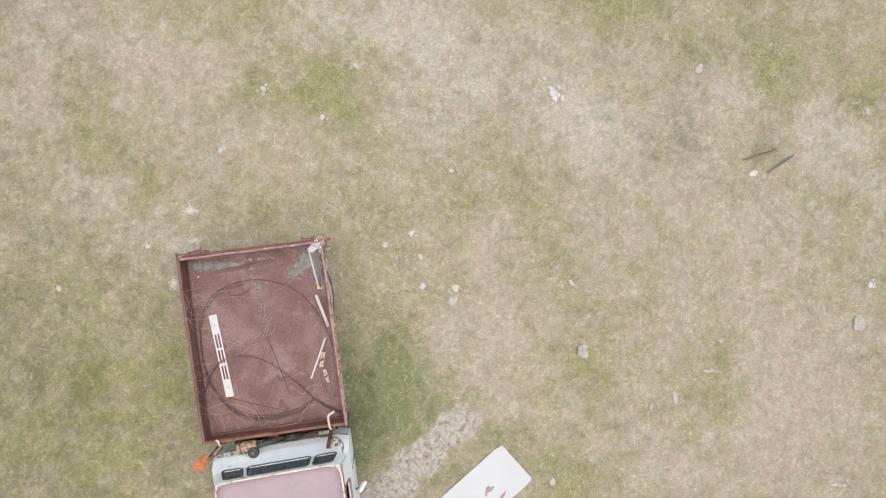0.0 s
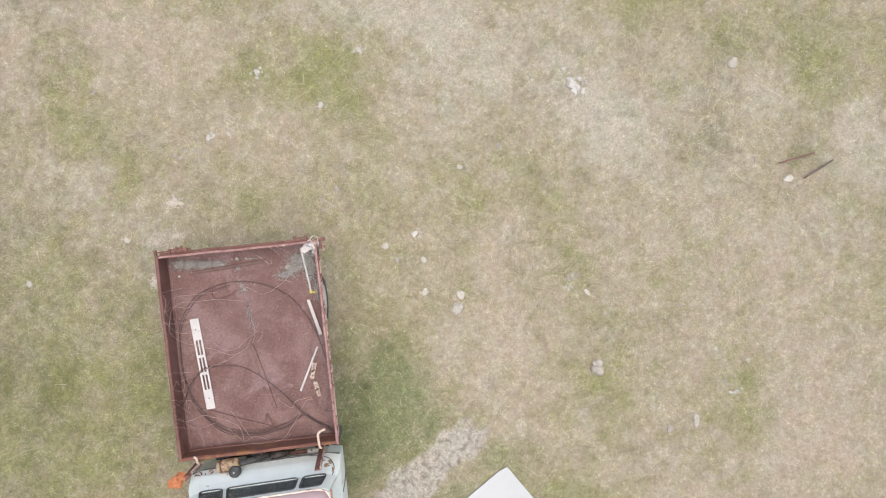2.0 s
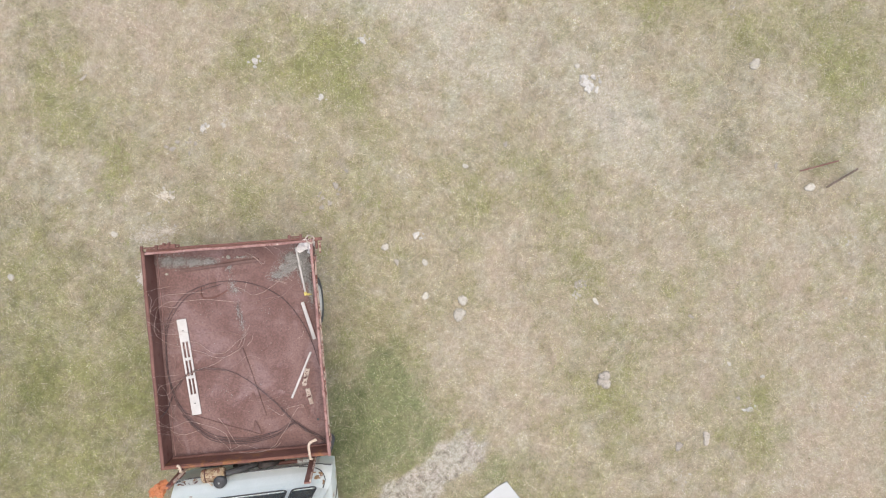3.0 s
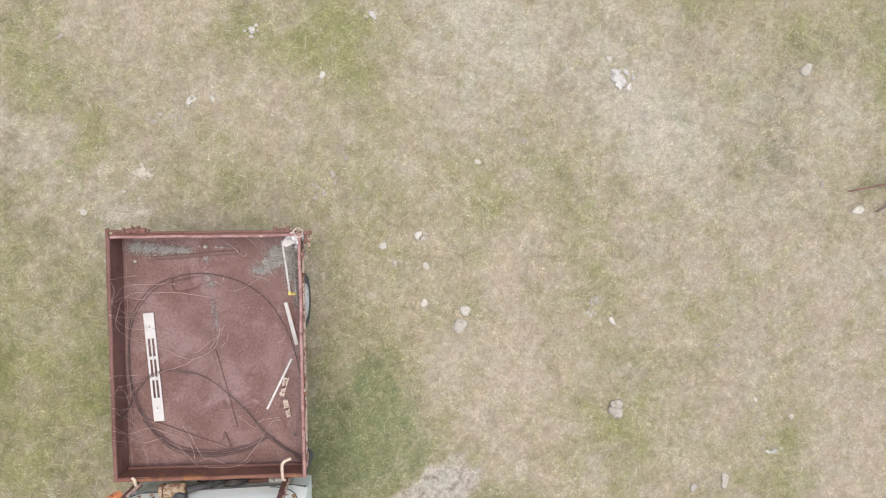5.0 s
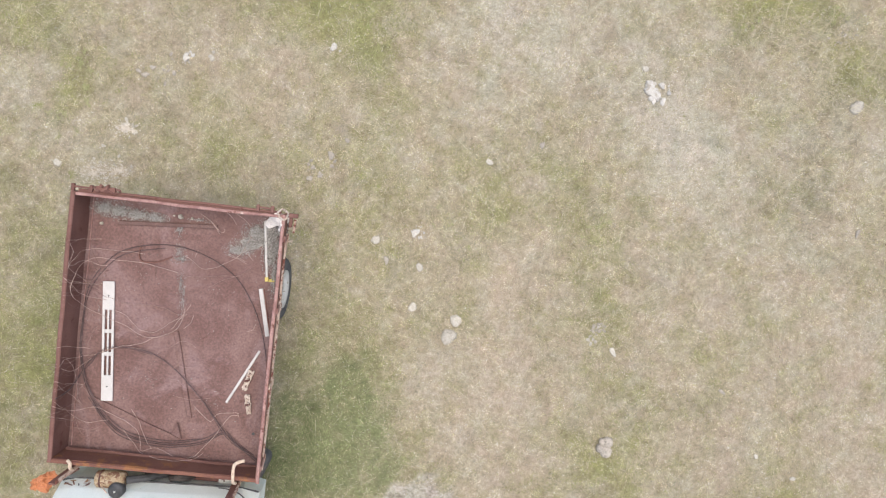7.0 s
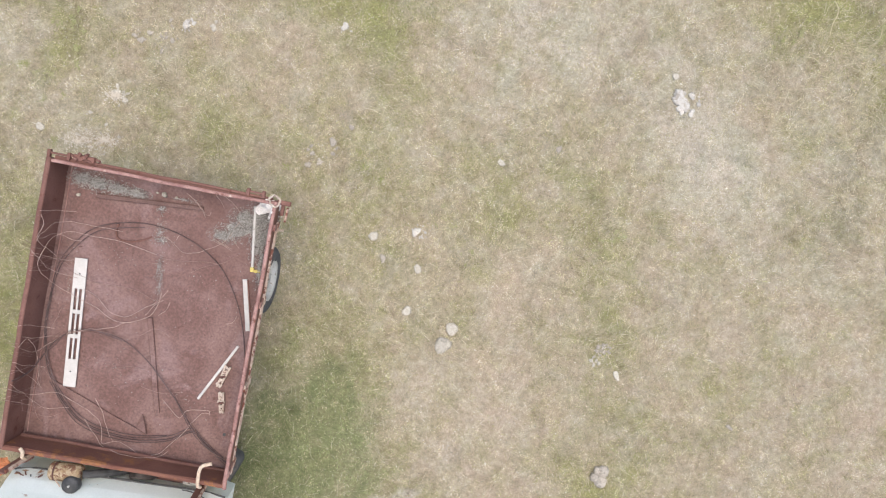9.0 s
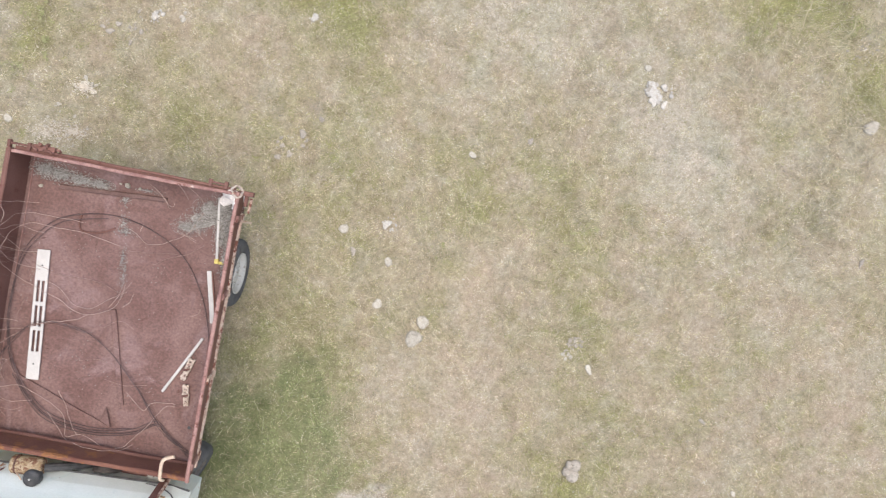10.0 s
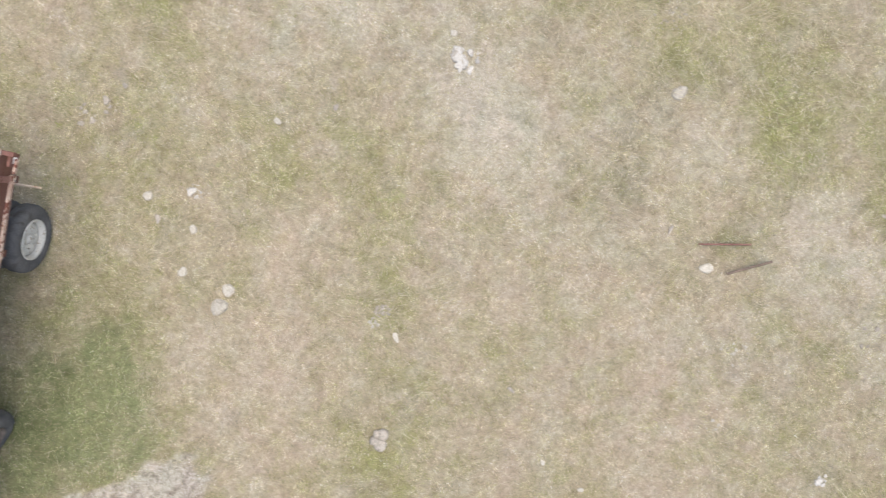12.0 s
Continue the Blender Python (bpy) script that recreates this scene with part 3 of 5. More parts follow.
def make_grass():
    rng = np.random.default_rng(5)
    n = 1350000
    x, y = rng.uniform(-9.6, 9.9, n), rng.uniform(-6.3, 6.3, n)
    g, p, b, k, d, old = cover_at(x, y)
    tuft = fbm(x, y, 9.0, 91, 3)
    keep = rng.random(n) < np.clip(0.70 - 0.12 * p - 0.10 * b + 0.22 * g - 0.5 * d + 1.1 * (tuft - 0.5), 0.1, 1)
    for cx, cy, ra, rb in LIME + SMALL + CHALK + GREY + [(2.5, -2.05, 0.13, 0.15)]:
        keep &= np.hypot(x - cx, y - cy) > 0.95 * max(ra, rb)
    x, y, g, p, b, k, d, old, tuft = (v[keep] for v in (x, y, g, p, b, k, d, old, tuft))
    n = len(x)
    shade = (1 + 1.0 * (fbm(x, y, 12.0, 95, 4) - 0.5) + 0.45 * (fbm(x, y, 4.0, 97, 3) - 0.5) + 0.65 * (vnoise(x * 29, y * 29, 98) - 0.5)).clip(0.55, 1.45)
    # blades darken with k as well, so they carry the lorry's painted shade
    shade = (shade * (1 - 0.30 * k))[:, None]
    old = old[:, None]
    straw = np.array([0.456, 0.386, 0.255]) * rng.uniform(0.66, 1.36, (n, 1)) * shade
    green = (np.array([0.244, 0.268, 0.128]) * (1 - old) + np.array([0.312, 0.310, 0.130]) * old) * rng.uniform(0.68, 1.22, (n, 1)) * shade
    pale = np.array([0.526, 0.480, 0.398]) * rng.uniform(0.70, 1.28, (n, 1)) * shade
    bare = np.array([0.482, 0.400, 0.298]) * rng.uniform(0.70, 1.30, (n, 1)) * shade
    pick = rng.random(n)
    isg = (pick < np.clip(0.13 + 0.70 * g, 0, 0.85))[:, None]
    isp = (rng.random(n) < np.clip(0.08 + 0.75 * p + 0.6 * d, 0, 0.9))[:, None]
    isb = (rng.random(n) < np.clip(0.05 + 0.85 * b, 0, 0.9))[:, None]
    odd = rng.random((n, 1))
    accent = np.where(odd < 0.14, 0.62, np.where(odd > 0.92, 1.2, 1.03))
    tone = (np.where(isg, green, np.where(isp, pale, np.where(isb, bare, straw))) * accent).clip(0.01, 0.8)
    blades("grass", "short dry grass, straw-coloured with green blades", x, y, rng.uniform(0.014, 0.050, n) * (0.7 + 0.8 * tuft), rng.uniform(0.0032, 0.0076, n),
           np.radians(rng.uniform(8, 55, n)), tone, 6)
    # long dead stalks that lie on the turf, thickest in the rank corner
    n = 60000
    x, y = rng.uniform(-9.6, 9.9, n), rng.uniform(-6.3, 6.3, n)
    w = 0.26 + 0.7 * np.exp(-((x - 5.0) ** 2 + (y - 3.2) ** 2) / 4.5) + 0.35 * np.exp(-((x + 4.0) ** 2 + (y - 4.2) ** 2) / 3) + 0.3 * np.exp(-((x - 0.2) ** 2 + (y - 0.2) ** 2) / 5)
    keep = rng.random(n) < w
    x, y = x[keep], y[keep]
    n = len(x)
    tone = (np.array([0.60, 0.54, 0.40]) * rng.uniform(0.55, 1.14, (n, 1))).clip(0, 0.8)
    blades("dead_stalks", "long pale dead grass stalks lying on the turf", x, y, rng.uniform(0.07, 0.28, n), rng.uniform(0.0026, 0.005, n), np.radians(rng.uniform(4, 18, n)), tone, 8)


make_grass()


# ---- the tipper lorry ----
TRUCK = pose(-3.03, -1.4, 0, 0, 0, 4.8)
BED = pose(0, 0, 1.335, 1.9, 2.8, 0)
CAB = pose(-0.18, -1.9, 0.0, 0, 7.4, 0.4)
truck = thing("tipper_truck", "derelict tipper lorry with rusty red bed and mint-white cab", "truck", TRUCK)


def make_bed():
    W, WR, L, H = 1.2, 1.16, 1.53, 0.42
    bm = bmesh.new()
    box(bm, (-0.02, 0, -0.02), (W + WR - 0.06, 2 * L - 0.06, 0.04))
    bmesh.ops.subdivide_edges(bm, edges=bm.edges[:], cuts=14, use_grid_fill=True)
    for v in bm.verts:
        if v.co.z > -0.01 and abs(v.co.x) < 1.1 and abs(v.co.y) < 1.4:
            v.co.z += 0.010 * noise.noise(Vector((v.co.x * 2.1, v.co.y * 2.1, 4))) - 0.008
    bed = part("tipper_bed", bm, RUST_FLOOR, truck, "rusty red-brown steel tipper bed, dented floor", BED, smooth=False)

    def wall(name, p0, p1, mat, seed, h=H, th=0.035, low=-0.05, lean=0.0):
        p0, p1 = Vector(p0), Vector(p1)
        d = (p1 - p0).normalized()
        nrm = Vector((-d.y, d.x, 0))
        us, vs = np.linspace(0, (p1 - p0).length, 25), np.linspace(low, h, 6)

        def at(u, v, w):
            q = p0 + d * float(u) + nrm * w
            b = 0.014 * noise.noise(Vector((u * 1.7 + seed * 9, v * 3, seed)))
            return q + nrm * (b + lean * (h - float(v)) / h) + Vector((0, 0, float(v)))
        return part(name, panel(us, vs, (), at, th), mat, bed)

    wall("side_wall", (-W + 0.035, -L, 0), (-W + 0.035, L, 0), RUST_WALL, 1)
    wall("side_wall", (WR, -L, 0), (WR, L, 0), RUST_WALL, 2, lean=0.045)
    wall("front_wall", (-W + 0.04, -L, 0), (WR - 0.04, -L, 0), RUST_FRONT, 3)
    wall("tailgate", (-W + 0.05, L - 0.035, 0), (WR - 0.03, L - 0.035, 0), RUST_WALL, 4, H - 0.03)
    # top rails
    part("top_rail", beam((-W + 0.02, -L, H), (-W + 0.02, L, H), 0.05, 0.045, 16, 0.012, 1), RUST_WALL, bed)
    part("top_rail", beam((WR - 0.01, -L - 0.02, H), (WR - 0.02, L, H), 0.038, 0.045, 16, 0.012, 2), RAIL, bed, "worn pink-brown rail")
    part("top_rail", beam((-W, -L + 0.01, H), (WR, -L + 0.01, H), 0.045, 0.04, 14, 0.010, 3), RUST_FRONT, bed)
    part("top_rail", beam((-W, L - 0.03, H - 0.01), (WR, L - 0.03, H - 0.01), 0.035, 0.04, 14, 0.012, 4), RAIL, bed)
    part("outer_rail", beam((-W + 0.06, L + 0.018, H - 0.045), (WR - 0.06, L + 0.015, H - 0.045), 0.03, 0.04, 14, 0.010, 5), RUST_WALL, bed)
    part("front_ledge", beam((-W + 0.06, -L + 0.05, 0.09), (WR - 0.06, -L + 0.05, 0.09), 0.035, 0.03, 14, 0.010, 7), RUST_WALL, bed)
    part("floor_seam", beam((-W + 0.08, -L + 0.06, 0.006), (-W + 0.08, L - 0.06, 0.006), 0.012, 0.012, 12, 0.008, 6), RAIL, bed)
    # lower rail along the outside, cream paint coming off
    part("lower_rail", beam((WR - 0.035, -L, 0.03), (WR - 0.035, L - 0.25, 0.03), 0.035, 0.06, 26, 0.010, 8), PEEL, bed, "cream rail with peeling paint")
    part("lower_rail", beam((-W - 0.008, -L, 0.0), (-W - 0.008, L - 0.25, 0.0), 0.04, 0.07, 20, 0.010, 9), PEEL, bed)
    for y in (-1.40, -0.47, 0.43, 1.25):
        for s, w in ((1, WR), (-1, W)):
            bm = bmesh.new()
            box(bm, (s * (w - 0.016 if s > 0 else w + 0.006), y, 0.19), (0.03, 0.07, 0.40), rot=(0, 6 if s > 0 else 0, 0), bevel=0.006)
            part("side_post", bm, RAIL if y != -0.47 else PEEL, bed)
        bm = bmesh.new()
        box(bm, (WR - 0.03, y, 0.03), (0.045, 0.10, 0.10), bevel=0.012)
        part("hinge", bm, PEEL, bed)
        box_y = bmesh.new()
        box(box_y, (-0.02, y, -0.10), (W + WR - 0.1, 0.08, 0.12), bevel=0.01)
        part("cross_member", box_y, DARK_RUST, bed)
    # tailgate fittings
    bm = bmesh.new()
    box(bm, (WR + 0.055, L - 0.005, 0.34), (0.14, 0.05, 0.07), bevel=0.008)
    box(bm, (WR + 0.035, L - 0.08, 0.25), (0.035, 0.13, 0.06), bevel=0.008)
    part("corner_bracket", bm, BRACKET, bed)
    bm = bmesh.new()
    box(bm, (WR + 0.075, L - 0.13, 0.20), (0.025, 0.16, 0.05), rot=(0, 0, -4), bevel=0.006)
    part("latch", bm, PEEL, bed)
    part("shackle", tube([(WR - 0.03 + (0.054 + 0.007 * math.sin(5 * a)) * math.cos(a), L + (0.054 + 0.007 * math.sin(4 * a)) * math.sin(a), 0.44 + 0.02 * math.sin(3 * a)) for a in np.linspace(0, 2 * math.pi, 22)[:-1]],
                         0.011, 6, True), FLAKE, bed, "rusty whitish iron ring")
    for x0, x1 in ((-1.22, -0.98), (0.82, 1.02)):
        bm = sweep(bmesh.new(), bent((x0, L + 0.048, H - 0.03), (x1, L + 0.044, H - 0.02), 6, 0.006, 3), rect(0.022, 0.03))
        box(bm, (x0 + 0.02, L + 0.04, H - 0.03), (0.035, 0.08, 0.05), bevel=0.006)
        box(bm, (x1 - 0.02, L + 0.04, H - 0.03), (0.035, 0.08, 0.05), bevel=0.006)
        part("latch_bar", bm, RUST_WALL, bed)
    bm = bmesh.new()
    box(bm, (-0.84, L + 0.05, H - 0.02), (0.22, 0.06, 0.06), bevel=0.01)
    rng = random.Random(3)
    for k in range(16):
        x, h = -0.95 + 0.018 * k, rng.uniform(0.03, 0.075)
        box(bm, (x, L + 0.05 + rng.uniform(-0.03, 0.04), H + h / 2 - 0.02), (rng.uniform(0.012, 0.03), rng.uniform(0.012, 0.04), h), rot=(rng.uniform(-20, 20), rng.uniform(-20, 20), rng.uniform(0, 90)), bevel=0.004)
    part("tailgate_lock", bm, BRACKET, bed, "rusted lock with upright pins")
    # raised ribs and torn plates on the floor
    part("floor_rib", beam((-0.04, 0.01, 0.012), (0.215, -1.01, 0.004), 0.055, 0.03, 10, 0.006, 11), RUST_FLOOR, bed)
    part("floor_crease", beam((-0.94, -0.87, 0.006), (0.10, -1.27, 0.004), 0.035, 0.022, 12, 0.010, 13), RUST_FLOOR, bed)
    bm = bmesh.new()
    vs = [bm.verts.new(p) for p in ((0.06, -1.05, 0.005), (0.145, -1.27, 0.008), (0.02, -1.22, 0.004), (0.10, -1.10, 0.05), (0.15, -1.25, 0.045))]
    for f in ((0, 3, 4, 1), (0, 1, 2), (0, 2, 3), (2, 1, 4), (2, 4, 3)):
        bm.faces.new([vs[k] for k in f])
    part("torn_flap", bm, RUST_FLOOR, bed)
    part("bent_strip", sweep(bmesh.new(), spline([(-0.54, 0.95, 0.008), (-0.55, 0.86, 0.010), (-0.51, 0.79, 0.012), (-0.39, 0.785, 0.012), (-0.27, 0.82, 0.010), (-0.17, 0.88, 0.006)], 5),
                             rect(0.018, 0.014)), RUST_WALL, bed)
    bm = bmesh.new()
    lathe(bm, [(0.018, 0), (0.018, 0.004)], 12, pose(0.978, -1.121, 0.004, 0, -90, 0))
    part("drain_hole", bm, BLACK, bed)
    return bed


bed = make_bed()


def make_wheel(name, m, dish, flange_mat, disc_mat):
    """A tyre with its dished steel rim, the axle along x, outer face towards +x."""
    R, w = 0.415, 0.115
    prof = [(0.235, -w * 0.75), (0.27, -w * 0.95), (0.36, -w), (0.395, -w * 0.8), (R - 0.004, -w * 0.55), (R, -0.05), (R, 0.05), (R - 0.004, w * 0.55), (0.395, w * 0.8),
            (0.36, w), (0.27, w * 0.95), (0.235, w * 0.75)]
    tyre = part(name, lathe(bmesh.new(), prof + prof[:1], 48, caps=False), RUBBER, truck, "black worn lorry wheel", m, smooth=True)
    flange = [(0.208, 0.03), (0.215, 0.085), (0.228, 0.102), (0.247, 0.112), (0.25, 0.09), (0.235, 0.05)]
    part("rim", lathe(bmesh.new(), flange + flange[:1], 44, caps=False), flange_mat, tyre, "dull pale steel rim flange", smooth=True)
    face = [(0.05, dish), (0.10, dish), (0.14, dish + 0.012), (0.18, dish), (0.212, dish - 0.01), (0.21, -0.09)]
    part("wheel_disc", lathe(bmesh.new(), face, 40), disc_mat, tyre, "speckled dished wheel disc", smooth=True)
    bm = lathe(bmesh.new(), [(0.001, dish + 0.03), (0.045, dish + 0.028), (0.06, dish + 0.015), (0.065, dish - 0.02)], 20)
    part("hub", bm, disc_mat, tyre, smooth=True)
    for k in range(6):
        a = radians(60 * k)
        bm = lathe(bmesh.new(), [(0.013, 0), (0.013, 0.025)], 6, pose(dish + 0.0, 0.115 * math.cos(a), 0.115 * math.sin(a)))
        part("wheel_nut", bm, disc_mat, tyre)
    return tyre


make_wheel("rear_wheel", pose(0.88, 0.56, 0.42), 0.05, RIM, RIM)
make_wheel("rear_wheel", pose(0.60, 0.56, 0.42), 0.01, RIM, DUSTY)
make_wheel("rear_wheel", pose(-0.90, 0.56, 0.42, 0, 0, 180), 0.05, RIM, RIM)
make_wheel("rear_wheel", pose(-0.62, 0.56, 0.42, 0, 0, 180), 0.01, RIM, DUSTY)
make_wheel("front_wheel", pose(0.81, -1.93, 0.42, 0, 0, -22), 0.0, DUSTY, GREASE)
make_wheel("front_wheel", pose(-0.85, -1.93, 0.42, 0, 0, 158), 0.0, DUSTY, GREASE)


def make_chassis():
    for s in (-1, 1):
        part("chassis_rail", beam((s * 0.40, -3.3, 0.72), (s * 0.40, 1.35, 0.72), 0.07, 0.2, 4, 0.0), GREASE, truck)
    part("rear_axle", sweep(bmesh.new(), [(-0.85, 0.56, 0.42), (-0.2, 0.56, 0.42), (0.2, 0.56, 0.42), (0.85, 0.56, 0.42)], ring(0.085, 10)), GREASE, truck)
    part("front_axle", beam((-0.9, -1.88, 0.42), (0.9, -1.88, 0.42), 0.09, 0.1, 4, 0.0), GREASE, truck)
    bm = bmesh.new()
    box(bm, (0, -2.2, 0.85), (0.75, 1.0, 0.6), bevel=0.05)
    part("engine", bm, GREASE, truck)
    part("bed_subframe", beam((-0.42, -1.3, 1.02), (-0.42, 1.4, 1.10), 0.08, 0.34, 4, 0.0), DARK_RUST, truck)
    part("bed_subframe", beam((0.42, -1.3, 1.00), (0.42, 1.4, 1.08), 0.08, 0.34, 4, 0.0), DARK_RUST, truck)
    # pale pole stub that pokes out beneath the bed
    part("pole_stub", sweep(bmesh.new(), [(0.4, 1.17, 0.64), (0.7, 1.18, 0.63), (0.9, 1.185, 0.62), (1.06, 1.19, 0.61)], ring(0.014, 7)), PALE_PIPE, truck, "pale stub of pipe")


make_chassis()


def make_cab():
    B0, T0 = 1.10, 0.95

    def half(z):
        return B0 if z < 1.75 else B0 + (T0 - B0) * (z - 1.75) / 0.65

    def shoulder(v):
        """The rear wall from the side: upright below, leaning forward under the windows, nearly upright beside them."""
        return float(np.interp(v, (0.95, 1.45, 1.60, 1.75, 1.90, 2.36), (0.135, 0.130, 0.075, 0.0, -0.0635, -0.1164)))

    def flare(v):
        """How far the door side swells out below the windows."""
        return float(np.interp(v, (0.95, 1.30, 1.75, 1.90), (0.065, 0.06, 0.015, 0.0)))

    def rear(u, v, w=0.0):
        y = shoulder(v) - (0.10 * max(0.0, abs(u) - 0.9) / 0.1 * 0.5 if abs(u) > 0.9 else 0.0)
        return Vector((u * half(v) + (flare(v) if u > 0.97 else 0.0), y - w, v))

    xs = (-1.0, -0.95, -0.86, -0.56, -0.485, 0.47, 0.545, 0.86, 0.95, 1.0)
    zs = (0.95, 1.45, 1.60, 1.75, 1.90, 2.28, 2.36)
    cab = part("cab", panel(xs, zs, ((2, 4), (4, 4), (6, 4)), rear, 0.035), MINT, truck, "mint-white sheet-metal cab with rust spots", CAB, smooth=False)
    for i in (2, 4, 6):
        loop = round_rect(xs[i] - 0.004, 1.896, xs[i + 1] + 0.004, 2.284, 0.06, lambda u, v: rear(u, v, -0.004))
        part("window_seal", sweep(bmesh.new(), loop, ring(0.011, 6), closed=True), BLACK, cab)
        bm = panel((xs[i], xs[i + 1]), (1.90, 2.28), (), lambda u, v, w: rear(u, v, 0.014 + w), 0.005)
        pane = part("window_pane", bm, GLASS, cab, "dusty glass pane")
        pane.visible_shadow = False
    # sides, each with a door window
    for s in (-1, 1):
        def side(u, v, w, s=s):
            y = u - 0.115 * (v - 1.0) if u < -0.1 else shoulder(v) - 0.055
            return Vector((s * (half(v) - w) + (flare(v) if s > 0 else 0.0), y, v))
        ys = (-1.62, -1.45, -0.95, -0.88, -0.40, -0.30, -0.06)
        p = part("side_panel", panel(ys, (0.95, 1.45, 1.72, 1.90, 2.28, 2.36), ((1, 3), (3, 3)), side, 0.035), MINT, cab)
        for i in (1, 3):
            part("window_frame", sweep(bmesh.new(), round_rect(ys[i], 1.90, ys[i + 1], 2.28, 0.05, lambda u, v, s=s: side(u, v, -0.004, s)), ring(0.018, 6), closed=True), RAIL, cab)
        part("door_edge", sweep(bmesh.new(), [side(-0.34, v, -0.002, s) for v in (1.0, 1.2, 1.45, 1.7)], ring(0.008, 5)), BLACK, cab)
        part("rain_gutter", sweep(bmesh.new(), [side(u, 2.32, -0.01, s) for u in (-1.6, -1.2, -0.8, -0.4, -0.05)], ring(0.016, 6)), RAIL, cab)
    # front, floor, back bench
    part("front_panel", panel((-1, -0.9, 0.9, 1), (0.75, 1.55, 2.25, 2.36), ((1, 1),),
                              lambda u, v, w: Vector((u * half(v), -1.66 - 0.02 * (v - 1.0) + w, v)), 0.035), MINT, cab)
    bm = panel((-0.9, 0.9), (1.55, 2.25), (), lambda u, v, w: Vector((u * half(v), -1.655 - 0.02 * (v - 1.0) + w, v)), 0.006)
    part("windscreen", bm, GLASS, cab).visible_shadow = False
    bm = bmesh.new()
    box(bm, (0, -0.85, 0.93), (2.1, 1.55, 0.05))
    part("cab_floor", bm, GREASE, cab)
    bm = bmesh.new()
    box(bm, (0, -0.62, 1.30), (1.8, 0.5, 0.16), bevel=0.05)
    box(bm, (0, -0.34, 1.52), (1.8, 0.14, 0.5), rot=(8, 0, 0), bevel=0.05)
    part("bench_seat", bm, SEAT, cab, "dark vinyl bench seat")
    # roof: a shallow rounded lid with a cream edge
    n = 18
    bm = bmesh.new()
    top, X, Y0, Y1 = {}, 0.955, -0.13, -1.72
    for i in range(n + 1):
        for j in range(n + 1):
            u, v = -1 + 2 * i / n, -1 + 2 * j / n
            r = (abs(u) ** 12 + abs(v) ** 12) ** (1 / 12)
            k = max(abs(u), abs(v)) / r if r > 0 else 1
            x, y = u * k * X, (Y0 + Y1) / 2 + v * k * (Y0 - Y1) / 2
            z = 2.40 + 0.075 * (1 - max(abs(u), abs(v)) ** 4) + 0.008 * noise.noise(Vector((x * 2, y * 2, 1)))
            top[i, j] = bm.verts.new((x, y, z))
    for i in range(n):
        for j in range(n):
            bm.faces.new((top[i, j], top[i + 1, j], top[i + 1, j + 1], top[i, j + 1]))
    ext = bmesh.ops.extrude_face_region(bm, geom=bm.faces[:])
    for v in ext["geom"]:
        if isinstance(v, bmesh.types.BMVert):
            v.co.z -= 0.05
    part("roof", bm, ROOF, cab, "faded pinkish-brown painted roof", smooth=True)
    edge = []
    for k in range(96):
        a = 2 * math.pi * k / 96
        cu, cv = math.cos(a), math.sin(a)
        r = (abs(cu) ** 12 + abs(cv) ** 12) ** (1 / 12)
        edge.append((cu / r * (X + 0.01), (Y0 + Y1) / 2 + cv / r * ((Y0 - Y1) / 2 + 0.01), 2.392))
    part("roof_edge", sweep(bmesh.new(), edge, rect(0.026, 0.03), closed=True), CREAM, cab, "chipped cream edge")
    # swaged lines over the rounded rear corner, mirror, bumper
    part("corner_seam", sweep(bmesh.new(), [rear(0.60 + 0.345 * math.sin(min(t * 1.9, 1.57)), 1.47 + 0.50 * (1 - math.cos(t * 1.45)), -0.004) for t in np.linspace(0, 1, 14)], ring(0.007, 5)), BLACK, cab)
    for k, (u, v, w, h) in enumerate(((0.84, 1.72, 0.055, 0.035), (0.89, 1.66, 0.03, 0.05), (0.80, 1.62, 0.025, 0.02), (-0.93, 1.52, 0.03, 0.015), (-0.87, 1.49, 0.03, 0.010), (0.93, 1.80, 0.02, 0.04))):
        q = rear(u, v, -0.001)
        o = stone("rust_patch", pose(*q, -66, 0, 0), (w, h), STAIN, 90 + k, 0.12, 11, 0.6)
        o.parent = cab
    part("bottom_seam", sweep(bmesh.new(), [rear(u, 1.44, -0.006) for u in np.linspace(-0.98, 0.98, 12)], ring(0.012, 5)), BLACK, cab)
    bm = bmesh.new()
    box(bm, (0, -1.78, 0.62), (2.2, 0.12, 0.22), bevel=0.03)
    part("bumper", bm, GREASE, cab)
    bm = bmesh.new()
    box(bm, (1.24, -0.72, 1.80), (0.20, 0.05, 0.20), rot=(0, 20, 48), bevel=0.02)
    m = part("mirror", bm, MINT, cab, "mint-backed wing mirror")
    part("mirror_arm", tube([(1.05, -0.85, 1.6), (1.16, -0.78, 1.62), (1.23, -0.73, 1.7)], 0.012), BLACK, m)
    return cab


make_cab()


